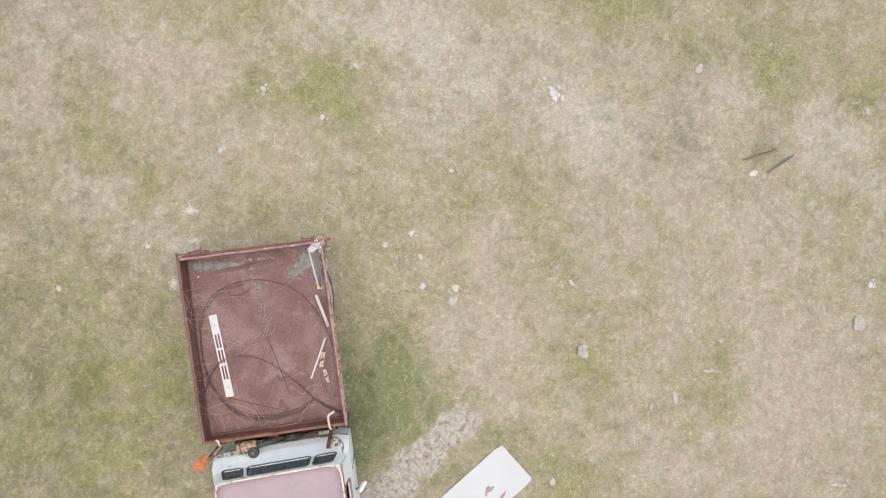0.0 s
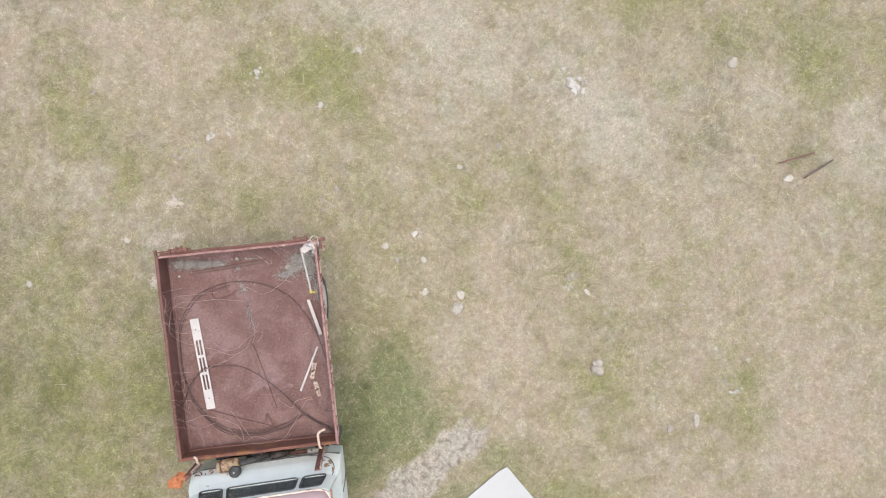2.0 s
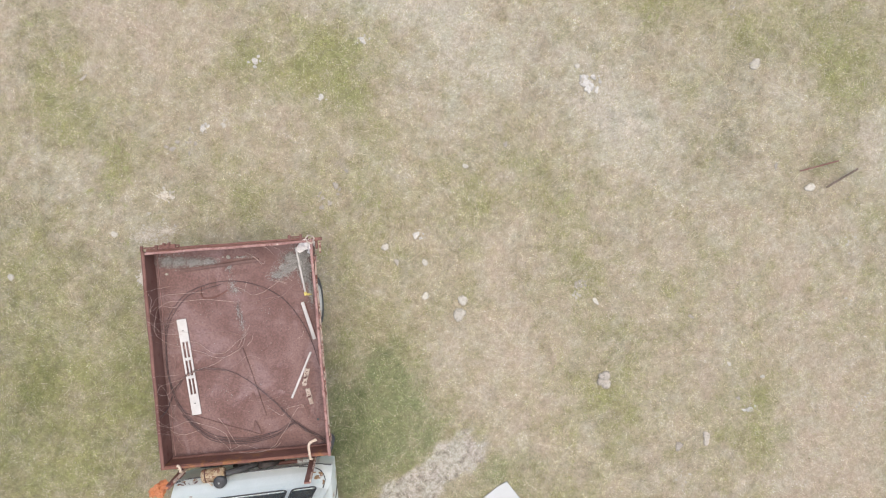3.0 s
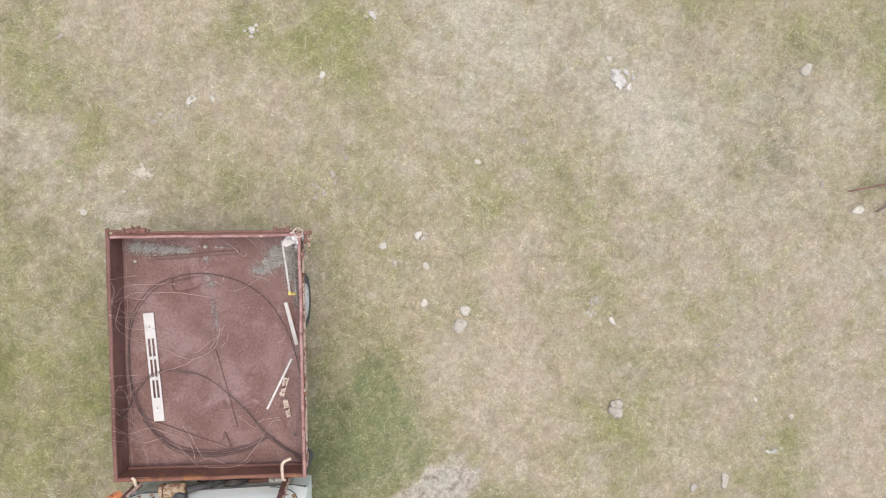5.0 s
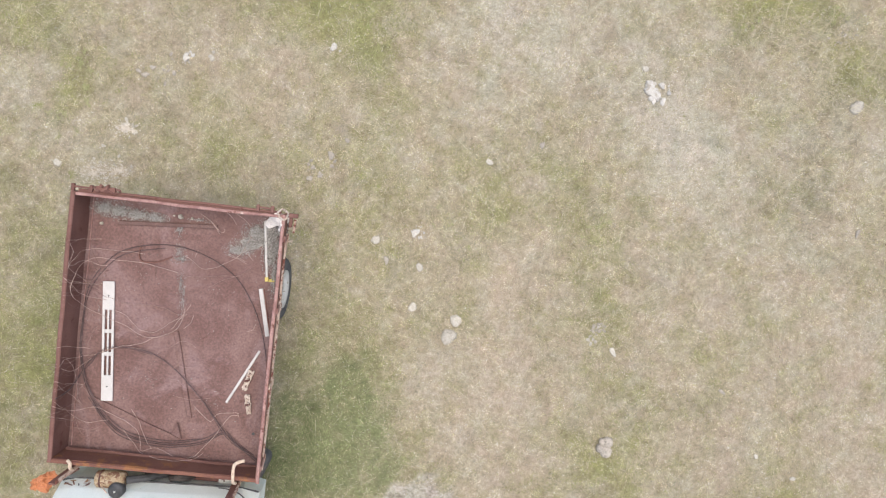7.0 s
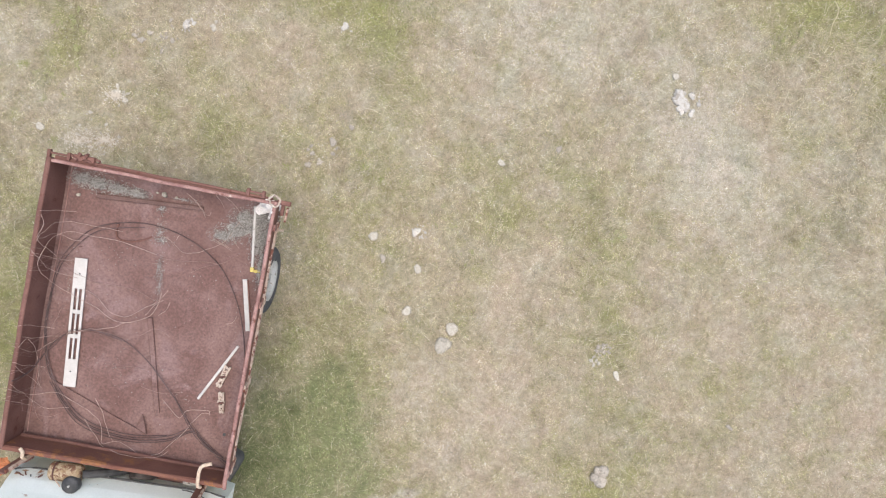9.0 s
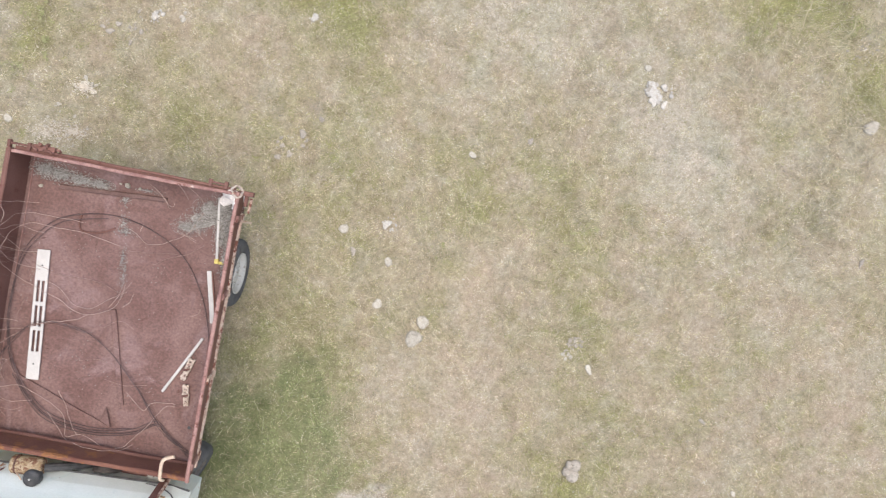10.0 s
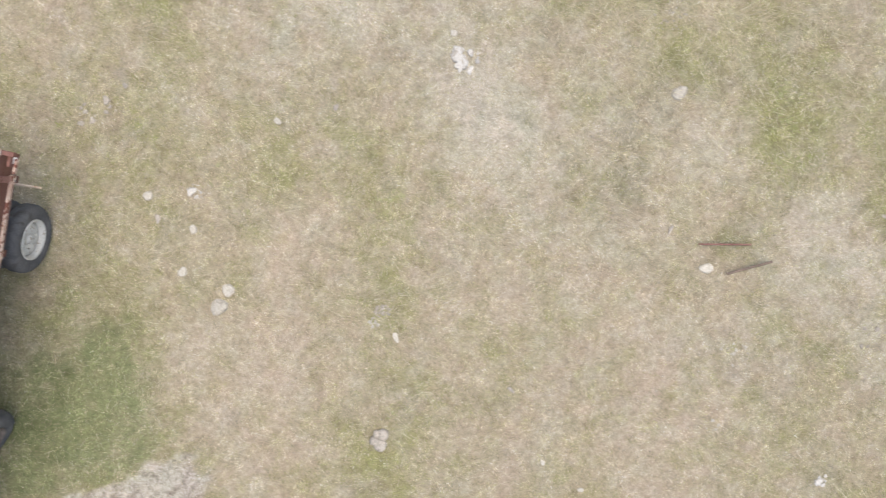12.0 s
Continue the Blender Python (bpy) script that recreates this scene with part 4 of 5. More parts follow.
def make_front_fittings():
    # air cleaner across the gap, hoses, bits of the tipping gear
    bm = lathe(bmesh.new(), [(0.09, -0.25), (0.108, -0.23), (0.108, -0.16), (0.102, -0.155), (0.102, -0.14), (0.110, -0.135), (0.110, 0.08), (0.095, 0.11), (0.08, 0.12)], 28)
    ac = part("air_cleaner", bm, YELLOW, truck, "yellow-painted rusty air cleaner", pose(-0.44, -1.71, 1.62, 0, 2, 4) @ Matrix.Scale(0.89, 4), smooth=False)
    part("clamp", lathe(bmesh.new(), [(0.112, -0.19), (0.115, -0.18), (0.112, -0.17)], 28), DARK_RUST, ac)
    bm = lathe(bmesh.new(), [(0.09, 0.0), (0.10, 0.02), (0.10, 0.10), (0.088, 0.125), (0.03, 0.135), (0.012, 0.14)], 28, pose(0.05, -0.10, 0.04, 0, -90, 0))
    part("intake_cap", bm, BLACK, ac, "round black intake cap", smooth=True)
    bm = lathe(bmesh.new(), [(0.012, 0.14), (0.013, 0.155), (0.004, 0.16)], 10, pose(0.05, -0.10, 0.04, 0, -90, 0))
    part("cap_nut", bm, RIM, ac)
    part("intake_hose", tube([(-0.33, -1.71, 1.62), (-0.2, -1.70, 1.54), (-0.08, -1.7, 1.40), (0.02, -1.72, 1.2)], 0.045, 10), BLACK, truck)
    part("pipe", tube([(0.1, -1.72, 1.35), (0.2, -1.68, 1.42), (0.3, -1.7, 1.30), (0.32, -1.72, 1.0)], 0.045, 8), GREASE, truck)
    part("pipe", tube([(-0.95, -1.80, 1.36), (-0.6, -1.84, 1.33), (0.0, -1.85, 1.28), (0.45, -1.82, 1.26), (0.8, -1.80, 1.24)], 0.022, 6), GREASE, truck)
    part("pipe", tube([(-0.2, -1.70, 1.25), (0.2, -1.74, 1.2), (0.7, -1.72, 1.22)], 0.03, 6), DARK_RUST, truck)
    bm = bmesh.new()
    box(bm, (-0.12, -1.66, 1.28), (0.18, 0.14, 0.24), bevel=0.02)
    part("oil_tank", bm, GREASE, truck)
    bm = bmesh.new()
    box(bm, (0.16, -1.70, 1.30), (0.13, 0.10, 0.16), bevel=0.015)
    part("filter_box", bm, BLACK, truck)
    bm = bmesh.new()
    box(bm, (0.74, -1.73, 1.22), (0.26, 0.07, 0.05), bevel=0.02)
    part("lamp_bracket", bm, RIM, truck)
    rng = random.Random(14)
    for k in range(9):
        x = rng.uniform(-1.05, -0.55)
        p = (x, -1.77 - 0.03 * rng.random(), 1.54 + 0.22 * rng.random())
        part("wire_scrap", tube([p, (p[0] + rng.uniform(-0.08, 0.12), p[1] - rng.uniform(0.02, 0.1), p[2] + rng.uniform(-0.05, 0.08)), (p[0] + rng.uniform(-0.1, 0.2), p[1] - rng.uniform(0.0, 0.12), p[2] - rng.uniform(0, 0.1))],
                                rng.uniform(0.004, 0.009), 5), rng.choice((GREASE, DARK_RUST, PALE_PIPE)), truck)
    # upright posts of the bed's head frame
    for p0, p1 in (((0.86, -1.63, 1.15), (0.905, -1.80, 2.06)), ((-0.96, -1.62, 1.3), (-1.06, -1.76, 1.86))):
        bm = sweep(bmesh.new(), bent(p0, p1, 5, 0.006, 5), rect(0.085, 0.02, 0.003), up=(0, 1, 0))
        post = part("head_post", bm, BRACKET, truck, "brown rusty upright post")
        off = Vector((0.045, 0.02, 0))
        part("post_edge", sweep(bmesh.new(), bent(Vector(p0) + off, Vector(p1) + off, 5, 0.006, 5), rect(0.02, 0.045, 0.003), up=(0, 1, 0)), PEEL, post)
    part("hook", tube([(0.915, -1.60, 1.62), (0.905, -1.56, 1.70), (0.90, -1.46, 1.72), (0.90, -1.385, 1.715), (0.925, -1.34, 1.71), (1.01, -1.305, 1.70)], 0.019, 8), PALE_PIPE, truck,
         "cream-painted bent pipe hook")
    part("hook", tube([(-0.90, -1.62, 1.72), (-0.90, -1.58, 1.80), (-0.905, -1.53, 1.80), (-0.945, -1.505, 1.78)], 0.019, 8), PALE_PIPE, truck, "small cream bent hook")
    # orange side marker on a rusty arm
    arm = part("side_arm", sweep(bmesh.new(), bent((-1.0, -1.70, 1.40), (-1.30, -1.95, 1.30), 6, 0.01, 4), rect(0.07, 0.03)), BRACKET, truck)
    bm = bmesh.new()
    bmesh.ops.create_icosphere(bm, subdivisions=4, radius=1, matrix=pose(-1.41, -1.94, 1.32, 0, 10, 26) @ Matrix.Diagonal((0.165, 0.105, 0.05, 1)))
    for v in bm.verts:
        v.co += 0.045 * noise.noise_vector(v.co * 11) + 0.03 * noise.noise_vector(v.co * 27)
    part("torn_cover", bm, ORANGE, arm, "crumpled faded orange plastic")
    # black rubber mudguard over the steered wheel
    for s in (1, -1):
        prof = [(s * 0.80, -1.93 + 0.52 * math.sin(radians(a)), 0.44 + 0.52 * math.cos(radians(a))) for a in range(-30, 65, 10)]
        part("mudguard", sweep(bmesh.new(), prof, rect(0.22, 0.012, 0.002), up=(0, 1, 0.3)), BLACK, truck)


make_front_fittings()

# ---- what lies in the bed ----
ON_BED = TRUCK @ BED


def make_grille():
    L, W = 1.41, 0.133
    holes, us, vs = [], [0.0, 0.20, 0.43, 0.57, 0.80, 1.0], [0.0, 0.215, 0.38, 0.41, 0.57, 0.60, 0.765, 1.0]
    for i in (1, 3):
        for j in (1, 3, 5):
            holes.append((i, j))
    bm = panel(us, vs, holes, lambda u, v, w: Vector(((u - 0.5) * W, (v - 0.5) * L, 0.012 + w)), 0.014)
    ob = part("grille_panel", bm, WHITE, None, m=ON_BED @ pose(-0.807, -0.192, 0.0, 0, 0, 4.2))
    tagged(ob, "white slotted metal grille panel lying on the bed", "grille")
    for v in (0.12, 0.88):
        part("screw_hole", lathe(bmesh.new(), [(0.009, 0), (0.009, 0.003)], 8, pose(0.0, (v - 0.5) * L, 0.0265, 0, -90, 0)), BLACK, ob)
    return ob


make_grille()


def lath(name, p0, p1, w, h, mat, label, z=0.0):
    a, b = Vector((*p0, 0)), Vector((*p1, 0))
    d = b - a
    m = ON_BED @ pose(*((a + b) / 2).xy, z, 0, 0, math.degrees(math.atan2(d.y, d.x)))
    n = d.length / 2
    bm = sweep(bmesh.new(), bent((-n, 0, h / 2 + 0.004), (n, 0, h / 2 + 0.004), 8, 0.001, len(label)), rect(w, h))
    return tagged(part(name, bm, mat, None, m=m), label, "lath")


y_lath = lath("lath", (0.865, 1.42), (0.955, 0.72), 0.029, 0.026, WHITE, "white-painted lath with a bright yellow end")
bm = bmesh.new()
box(bm, (0.335, 0.0, 0.022), (0.05, 0.042, 0.04), bevel=0.004)
box(bm, (0.352, 0.05, 0.016), (0.032, 0.07, 0.022), bevel=0.005)
part("yellow_end", bm, YELLOW_END, y_lath, "bright yellow painted tip")
strip = lath("board_strip", (0.893, 0.618), (1.027, 0.065), 0.05, 0.022, WHITE, "short white board strip leaning by the side wall")
bm = sweep(bmesh.new(), bent((-0.27, 0.03, 0.012), (0.28, 0.032, 0.012), 8, 0.004, 2), rect(0.016, 0.014))
part("bare_edge", bm, BRACKET, strip, "bare brown wooden edge")
lath("lath", (0.955, -0.119), (0.628, -0.773), 0.030, 0.022, WHITE, "slim pale lath lying slantwise on the bed")
lath("iron_angle", (-0.806, 1.208), (0.317, 1.284), 0.048, 0.028, IRON, "dark rusty iron bar lying across the bed")


def make_scrap():
    ob = thing("rusty_fitting", "broken hinge fitting with cream paint flaking off rust", "scrap metal", ON_BED @ pose(0, 0, 0))
    rng = random.Random(9)
    for p0, p1 in (((0.886, -0.357), (0.818, -0.603)), ((0.862, -0.655), (0.906, -0.881))):
        a, b = Vector((*p0, 0.022)), Vector((*p1, 0.02))
        d = (b - a).normalized()
        side = Vector((-d.y, d.x, 0))
        bm = bmesh.new()
        for off in (-0.026, 0.026):
            sweep(bm, bent(a + side * off, b + side * off * 0.7, 9, 0.012, off * 90), rect(0.02, 0.03))
        for k in range(5):
            c = a.lerp(b, 0.08 + 0.2 * k)
            box(bm, (c.x, c.y, 0.024), (rng.uniform(0.045, 0.085), rng.uniform(0.02, 0.04), rng.uniform(0.02, 0.04)), rot=(0, rng.uniform(-15, 15), rng.uniform(-40, 40)), bevel=0.005)
        part("hinge_arm", bm, FLAKE, ob)
        c = a.lerp(b, 0.5)
        part("pin", lathe(bmesh.new(), [(0.012, -0.03), (0.012, 0.03)], 8, pose(c.x, c.y, 0.045, 0, 0, 20)), DARK_RUST, ob)
    return ob


make_scrap()


def pebbles(name, label, category, spots, count, size, mat, m, seed, high=0.05, mound=0.0, turf=0.0):
    """A heap of small angular bits, joined."""
    rng = random.Random(seed)
    bm = bmesh.new()
    for cx, cy, rx, ry in (spots if mound else ()):
        rows = []
        for k in range(4):
            f = 1 - 0.33 * k
            rows.append([bm.verts.new((cx + mound * rx * f * math.cos(a) * rng.uniform(0.55, 1.35), cy + mound * ry * f * math.sin(a) * rng.uniform(0.55, 1.35), -0.004 + 0.006 * k + 0.006 * rng.random()))
                         for a in np.linspace(0, 2 * math.pi, 17)[:-1]])
        for p, q in zip(rows, rows[1:]):
            for i in range(16):
                bm.faces.new((p[i], p[(i + 1) % 16], q[(i + 1) % 16], q[i]))
        bm.faces.new(rows[-1])
    for _ in range(count):
        cx, cy, rx, ry = rng.choice(spots)
        a, r = rng.uniform(0, 2 * math.pi), min(abs(rng.gauss(0, 0.66)), 1.35)
        x, y = cx + rx * r * math.cos(a), cy + ry * r * math.sin(a)
        s = size * rng.uniform(0.4, 1.3) * (1.5 if rng.random() < 0.06 else 1)
        z = 0.004 + high * max(1 - r, 0) * rng.random() + s * 0.3
        if turf:
            z += turf + float(relief(np.array([x]), np.array([y]))[0])
        q = Euler((rng.uniform(0, 6), rng.uniform(0, 6), rng.uniform(0, 6))).to_matrix()
        vs = [bm.verts.new(Vector((x, y, z)) + q @ (Vector(p) * s * rng.uniform(0.7, 1.2)))
              for p in ((0.6, 0, 0), (-0.5, 0.1, 0), (0, 0.6, 0), (0, -0.55, 0.1), (0.05, 0, 0.4), (0, 0.05, -0.4))]
        for f in ((0, 2, 4), (2, 1, 4), (1, 3, 4), (3, 0, 4), (2, 0, 5), (1, 2, 5), (3, 1, 5), (0, 3, 5)):
            bm.faces.new([vs[k] for k in f])
    ob = part(name, bm, mat, None, m=m)
    return tagged(ob, label, category, kind="stuff")


pebbles("rubble_heap", "grey concrete rubble spilled along the tailgate", "rubble",
        [(-1.0, 1.36, 0.13, 0.08), (-0.82, 1.34, 0.16, 0.09), (-0.6, 1.32, 0.16, 0.07), (-0.4, 1.31, 0.12, 0.045)], 5600, 0.0105, GRAVEL, ON_BED, 1, 0.04, 0.62)
pebbles("rubble_heap", "grey rubble and chippings heaped in the bed's corner", "rubble",
        [(0.95, 1.30, 0.16, 0.16), (0.85, 1.18, 0.2, 0.14), (0.70, 1.12, 0.16, 0.12), (0.58, 1.04, 0.14, 0.07), (1.0, 1.1, 0.1, 0.16), (1.03, 0.8, 0.04, 0.22), (1.0, 1.38, 0.12, 0.1), (0.78, 1.28, 0.14, 0.1), (0.96, 0.98, 0.08, 0.14)], 9500, 0.010, GRAVEL, ON_BED, 2, 0.04, 0.66)
pebbles("chippings", "thin line of grey chippings on the bed floor", "rubble",
        [(-0.11, 1.2, 0.05, 0.06), (-0.09, 0.96, 0.06, 0.13), (-0.05, 0.86, 0.1, 0.05), (-0.04, 0.58, 0.04, 0.14), (0.0, 0.4, 0.04, 0.22), (0.1, 1.34, 0.16, 0.02)], 1300, 0.009, GRAVEL, ON_BED, 3, 0.01)
crust = thing("cement_crust", "whitish cement crust stuck in the bed's corner", "cement", ON_BED @ pose(0, 0, 0))
for k, (p, e, sz) in enumerate((((1.075, 1.475, 0.35), (40, 0, 10), (0.06, 0.06)), ((1.05, 1.475, 0.24), (74, 0, 5), (0.10, 0.13)), ((1.09, 1.42, 0.27), (0, -80, 0), (0.14, 0.08)),
                               ((1.0, 1.43, 0.05), (12, -12, 30), (0.14, 0.07)), ((1.09, 1.33, 0.22), (0, -80, 60), (0.08, 0.05)))):
    o = stone("crust_piece", pose(*p, *e), sz, CEMENT, 70 + k, 0.25, 13, 0.45)
    o.parent = crust


for k, (x, y, s) in enumerate(((-0.116, 1.354, 0.032), (-1.01, 1.178, 0.022), (0.02, 1.345, 0.018), (-0.19, 1.36, 0.014))):
    tagged(stone("pebble", ON_BED @ pose(x, y, 0.012), (s, s * 0.9), STONE, k, 0.8, 8), "small pale pebble on the rusty bed floor", "pebble", "pebbles in the bed")


pebbles("floor_grit", "scattered grit and paint flakes on the bed floor", "grit", [(-0.5, 0.6, 0.6, 0.6), (0.4, 0.5, 0.6, 0.7), (-0.3, -0.6, 0.7, 0.6), (0.5, -0.8, 0.5, 0.5), (0.95, 0.4, 0.1, 0.6), (-0.95, 0.2, 0.12, 0.9)],
        420, 0.0085, GRAVEL, ON_BED, 17, 0.002)


# ---- cable coil and wires in the bed ----
def make_cable():
    ob = thing("cable_coil", "loose coil of dusty black cable lying in the bed", "cable", ON_BED @ pose(0, 0, 0))
    rng = random.Random(4)
    coil = [(1.06, -0.32), (0.99, 0.0), (0.85, 0.36), (0.60, 0.71), (0.20, 0.94), (-0.26, 1.01), (-0.73, 0.89), (-0.97, 0.65), (-1.09, 0.40), (-1.12, 0.08), (-1.115, -0.36),
            (-0.96, -0.85), (-0.59, -1.25), (-0.07, -1.355), (0.38, -1.28), (0.63, -1.14), (0.80, -1.26), (1.05, -1.42)]
    part("cable_turn", tube([(x, y, 0.016) for x, y in coil], 0.0052, 6), CABLE, ob)
    # further turns that part from the first along the left and the front
    for k, (i, j, off) in enumerate(((5, 15, 0.035), (9, 18, 0.022), (11, 18, -0.018))):
        pts = [(x * (1 - off * (0.6 + 0.4 * math.sin(n))), y * (1 - off) + rng.uniform(-0.01, 0.01), 0.020 + 0.004 * k) for n, (x, y) in enumerate(coil[i:j])]
        part("cable_turn", tube(pts, 0.0046, 6), CABLE, ob)
    cross = [(-1.14, -0.79, 0.50), (-1.12, -0.75, 0.20), (-1.08, -0.61, 0.03), (-0.99, -0.44, 0.03), (-0.83, -0.30, 0.03), (-0.60, -0.235, 0.04), (-0.28, -0.28, 0.03), (0.04, -0.47, 0.035),
             (0.36, -0.79, 0.03), (0.62, -1.10, 0.03), (0.80, -1.26, 0.03), (1.05, -1.41, 0.03)]
    part("cable_end", tube(cross, 0.005, 6), CABLE, ob)
    part("cable_end", tube([(x + 0.022, y - 0.022, z) for x, y, z in cross[7:]], 0.005, 6), CABLE, ob)
    for k in range(5):
        a, e = (0, 7) if k < 3 else (8, 12)
        part("strand", tube([(x + rng.uniform(-0.03, 0.03), y + rng.uniform(-0.03, 0.03), z + 0.004 * k) for x, y, z in cross[a:e]], 0.003, 5), CABLE if k % 2 else WIRE_D, ob)
    return ob


make_cable()


def wire(pts, mat, label, r=0.0028):
    path = [Vector(q) for q in spline(pts, 7)]
    path = [q + 0.016 * noise.noise_vector(q * 7) * min(1.0, 6 * k / len(path)) for k, q in enumerate(path)]
    ob = part("wire", tube(path, 0.82 * r, 4, curve=False), mat, None, m=ON_BED)
    return tagged(ob, label, "wire", "loose wires in the bed")


PALE_W, DARK_W, SHORT_W = "thin pale rusty wire curling over the bed floor", "thin brown rusty wire tangled by the side wall", "short pale rusty wire end in the bed"
# a long loop that springs up the side wall and back over the grille
wire([(-0.08, 0.70, 0.02), (-0.48, 0.77, 0.03), (-0.82, 0.77, 0.03), (-0.98, 0.78, 0.04), (-1.12, 0.71, 0.10), (-1.12, 0.61, 0.33), (-1.12, 0.46, 0.42), (-1.12, 0.34, 0.33), (-1.09, 0.20, 0.06),
      (-0.89, 0.11, 0.04), (-0.65, 0.03, 0.03), (-0.34, -0.10, 0.03), (-0.11, -0.02, 0.02), (0.02, 0.12, 0.02), (0.05, 0.30, 0.02)], WIRE, PALE_W, 0.0034)
# another over the front of the bed, hooked back on itself
wire([(-1.16, -0.88, 0.50), (-1.12, -1.03, 0.10), (-0.86, -0.98, 0.03), (-0.64, -1.06, 0.03), (-0.43, -1.16, 0.03), (-0.34, -1.25, 0.03), (-0.30, -1.44, 0.03), (-0.14, -1.40, 0.03), (0.0, -1.44, 0.04),
      (0.16, -1.48, 0.06), (0.28, -1.46, 0.05), (0.38, -1.38, 0.03), (0.52, -1.20, 0.03), (0.60, -1.06, 0.03), (0.70, -0.93, 0.02), (0.79, -0.93, 0.02)], WIRE, PALE_W, 0.0034)
wire([(0.79, -0.93, 0.02), (0.76, -0.89, 0.02), (0.65, -0.90, 0.02), (0.53, -0.93, 0.02), (0.47, -1.01, 0.03), (0.37, -0.95, 0.02), (0.26, -0.85, 0.03)], WIRE, PALE_W, 0.0036)
wire([(-1.20, -0.43, 0.50), (-1.12, -0.53, 0.23), (-1.04, -0.47, 0.05), (-0.86, -0.32, 0.04), (-0.67, -0.24, 0.05), (-0.47, -0.19, 0.03), (-0.28, -0.10, 0.03)], WIRE, PALE_W, 0.0032)
wire([(-1.13, 0.67, 0.50), (-1.12, 0.76, 0.44), (-1.12, 0.84, 0.23), (-1.02, 0.88, 0.04), (-0.72, 0.89, 0.03), (-0.50, 0.87, 0.02)], WIRE, PALE_W, 0.003)
wire([(-0.78, 0.19, 0.03), (-0.61, 0.12, 0.03), (-0.45, -0.02, 0.02), (-0.28, -0.02, 0.02), (-0.14, 0.09, 0.02), (0.01, 0.18, 0.02), (0.10, 0.34, 0.02)], WIRE, PALE_W)
wire([(-0.53, -1.22, 0.03), (-0.42, -1.35, 0.03), (-0.29, -1.46, 0.05), (-0.11, -1.48, 0.13), (0.07, -1.48, 0.18), (0.27, -1.48, 0.12), (0.42, -1.40, 0.03)], WIRE, PALE_W, 0.003)
wire([(-0.074, 0.93, 0.01), (0.06, 0.87, 0.015), (0.21, 0.775, 0.015), (0.37, 0.83, 0.015), (0.56, 0.94, 0.02), (0.66, 1.08, 0.03), (0.73, 1.22, 0.04)], WIRE, PALE_W, 0.0032)
for pts in ([(0.12, 1.42, 0.03), (0.28, 1.31, 0.05), (0.36, 1.23, 0.03), (0.40, 1.23, 0.02), (0.41, 1.27, 0.02)], [(0.16, 1.40, 0.02), (0.30, 1.28, 0.04), (0.36, 1.20, 0.01)],
            [(0.39, 1.48, 0.04), (0.48, 1.41, 0.03), (0.54, 1.33, 0.02)], [(0.44, 1.49, 0.05), (0.60, 1.43, 0.04), (0.71, 1.33, 0.04)], [(0.48, 0.97, 0.02), (0.59, 0.94, 0.03), (0.70, 0.90, 0.02)],
            [(0.50, 0.985, 0.02), (0.60, 0.95, 0.03), (0.70, 0.92, 0.02)], [(0.65, 1.07, 0.04), (0.72, 1.0, 0.04), (0.77, 0.94, 0.02)], [(-0.09, 0.03, 0.02), (0.01, 0.16, 0.03), (0.08, 0.23, 0.02)],
            [(0.15, 0.22, 0.02), (0.12, 0.12, 0.03), (0.05, 0.05, 0.02)], [(-0.46, -0.97, 0.02), (-0.36, -1.10, 0.03), (-0.30, -1.22, 0.03), (-0.25, -1.34, 0.03), (-0.18, -1.41, 0.03)],
            [(0.88, 0.20, 0.02), (0.85, 0.13, 0.02), (0.78, 0.10, 0.02)], [(0.12, 0.98, 0.01), (0.10, 0.90, 0.01)]):
    wire(pts, WIRE, SHORT_W, 0.0031)
for pts in ([(-0.08, 0.68, 0.02), (0.16, 0.68, 0.02), (0.46, 0.72, 0.02), (0.58, 0.73, 0.02)], [(0.29, 0.57, 0.02), (0.47, 0.68, 0.02), (0.66, 0.77, 0.02), (0.80, 0.89, 0.02)],
            [(-0.78, 0.29, 0.03), (-0.54, 0.29, 0.02), (-0.25, 0.28, 0.02), (-0.02, 0.20, 0.02)], [(0.02, -0.38, 0.03), (0.12, -0.40, 0.04), (0.24, -0.38, 0.02)],
            [(0.0, -0.75, 0.02), (0.22, -0.78, 0.04), (0.44, -0.74, 0.02)], [(-0.10, -0.20, 0.03), (0.06, -0.10, 0.03), (0.22, -0.16, 0.02)], [(-0.30, -0.60, 0.02), (-0.08, -0.55, 0.03), (0.10, -0.62, 0.04)]):
    wire(pts, WIRE_P, "faint dusty wire lying on the bed floor", 0.0024)


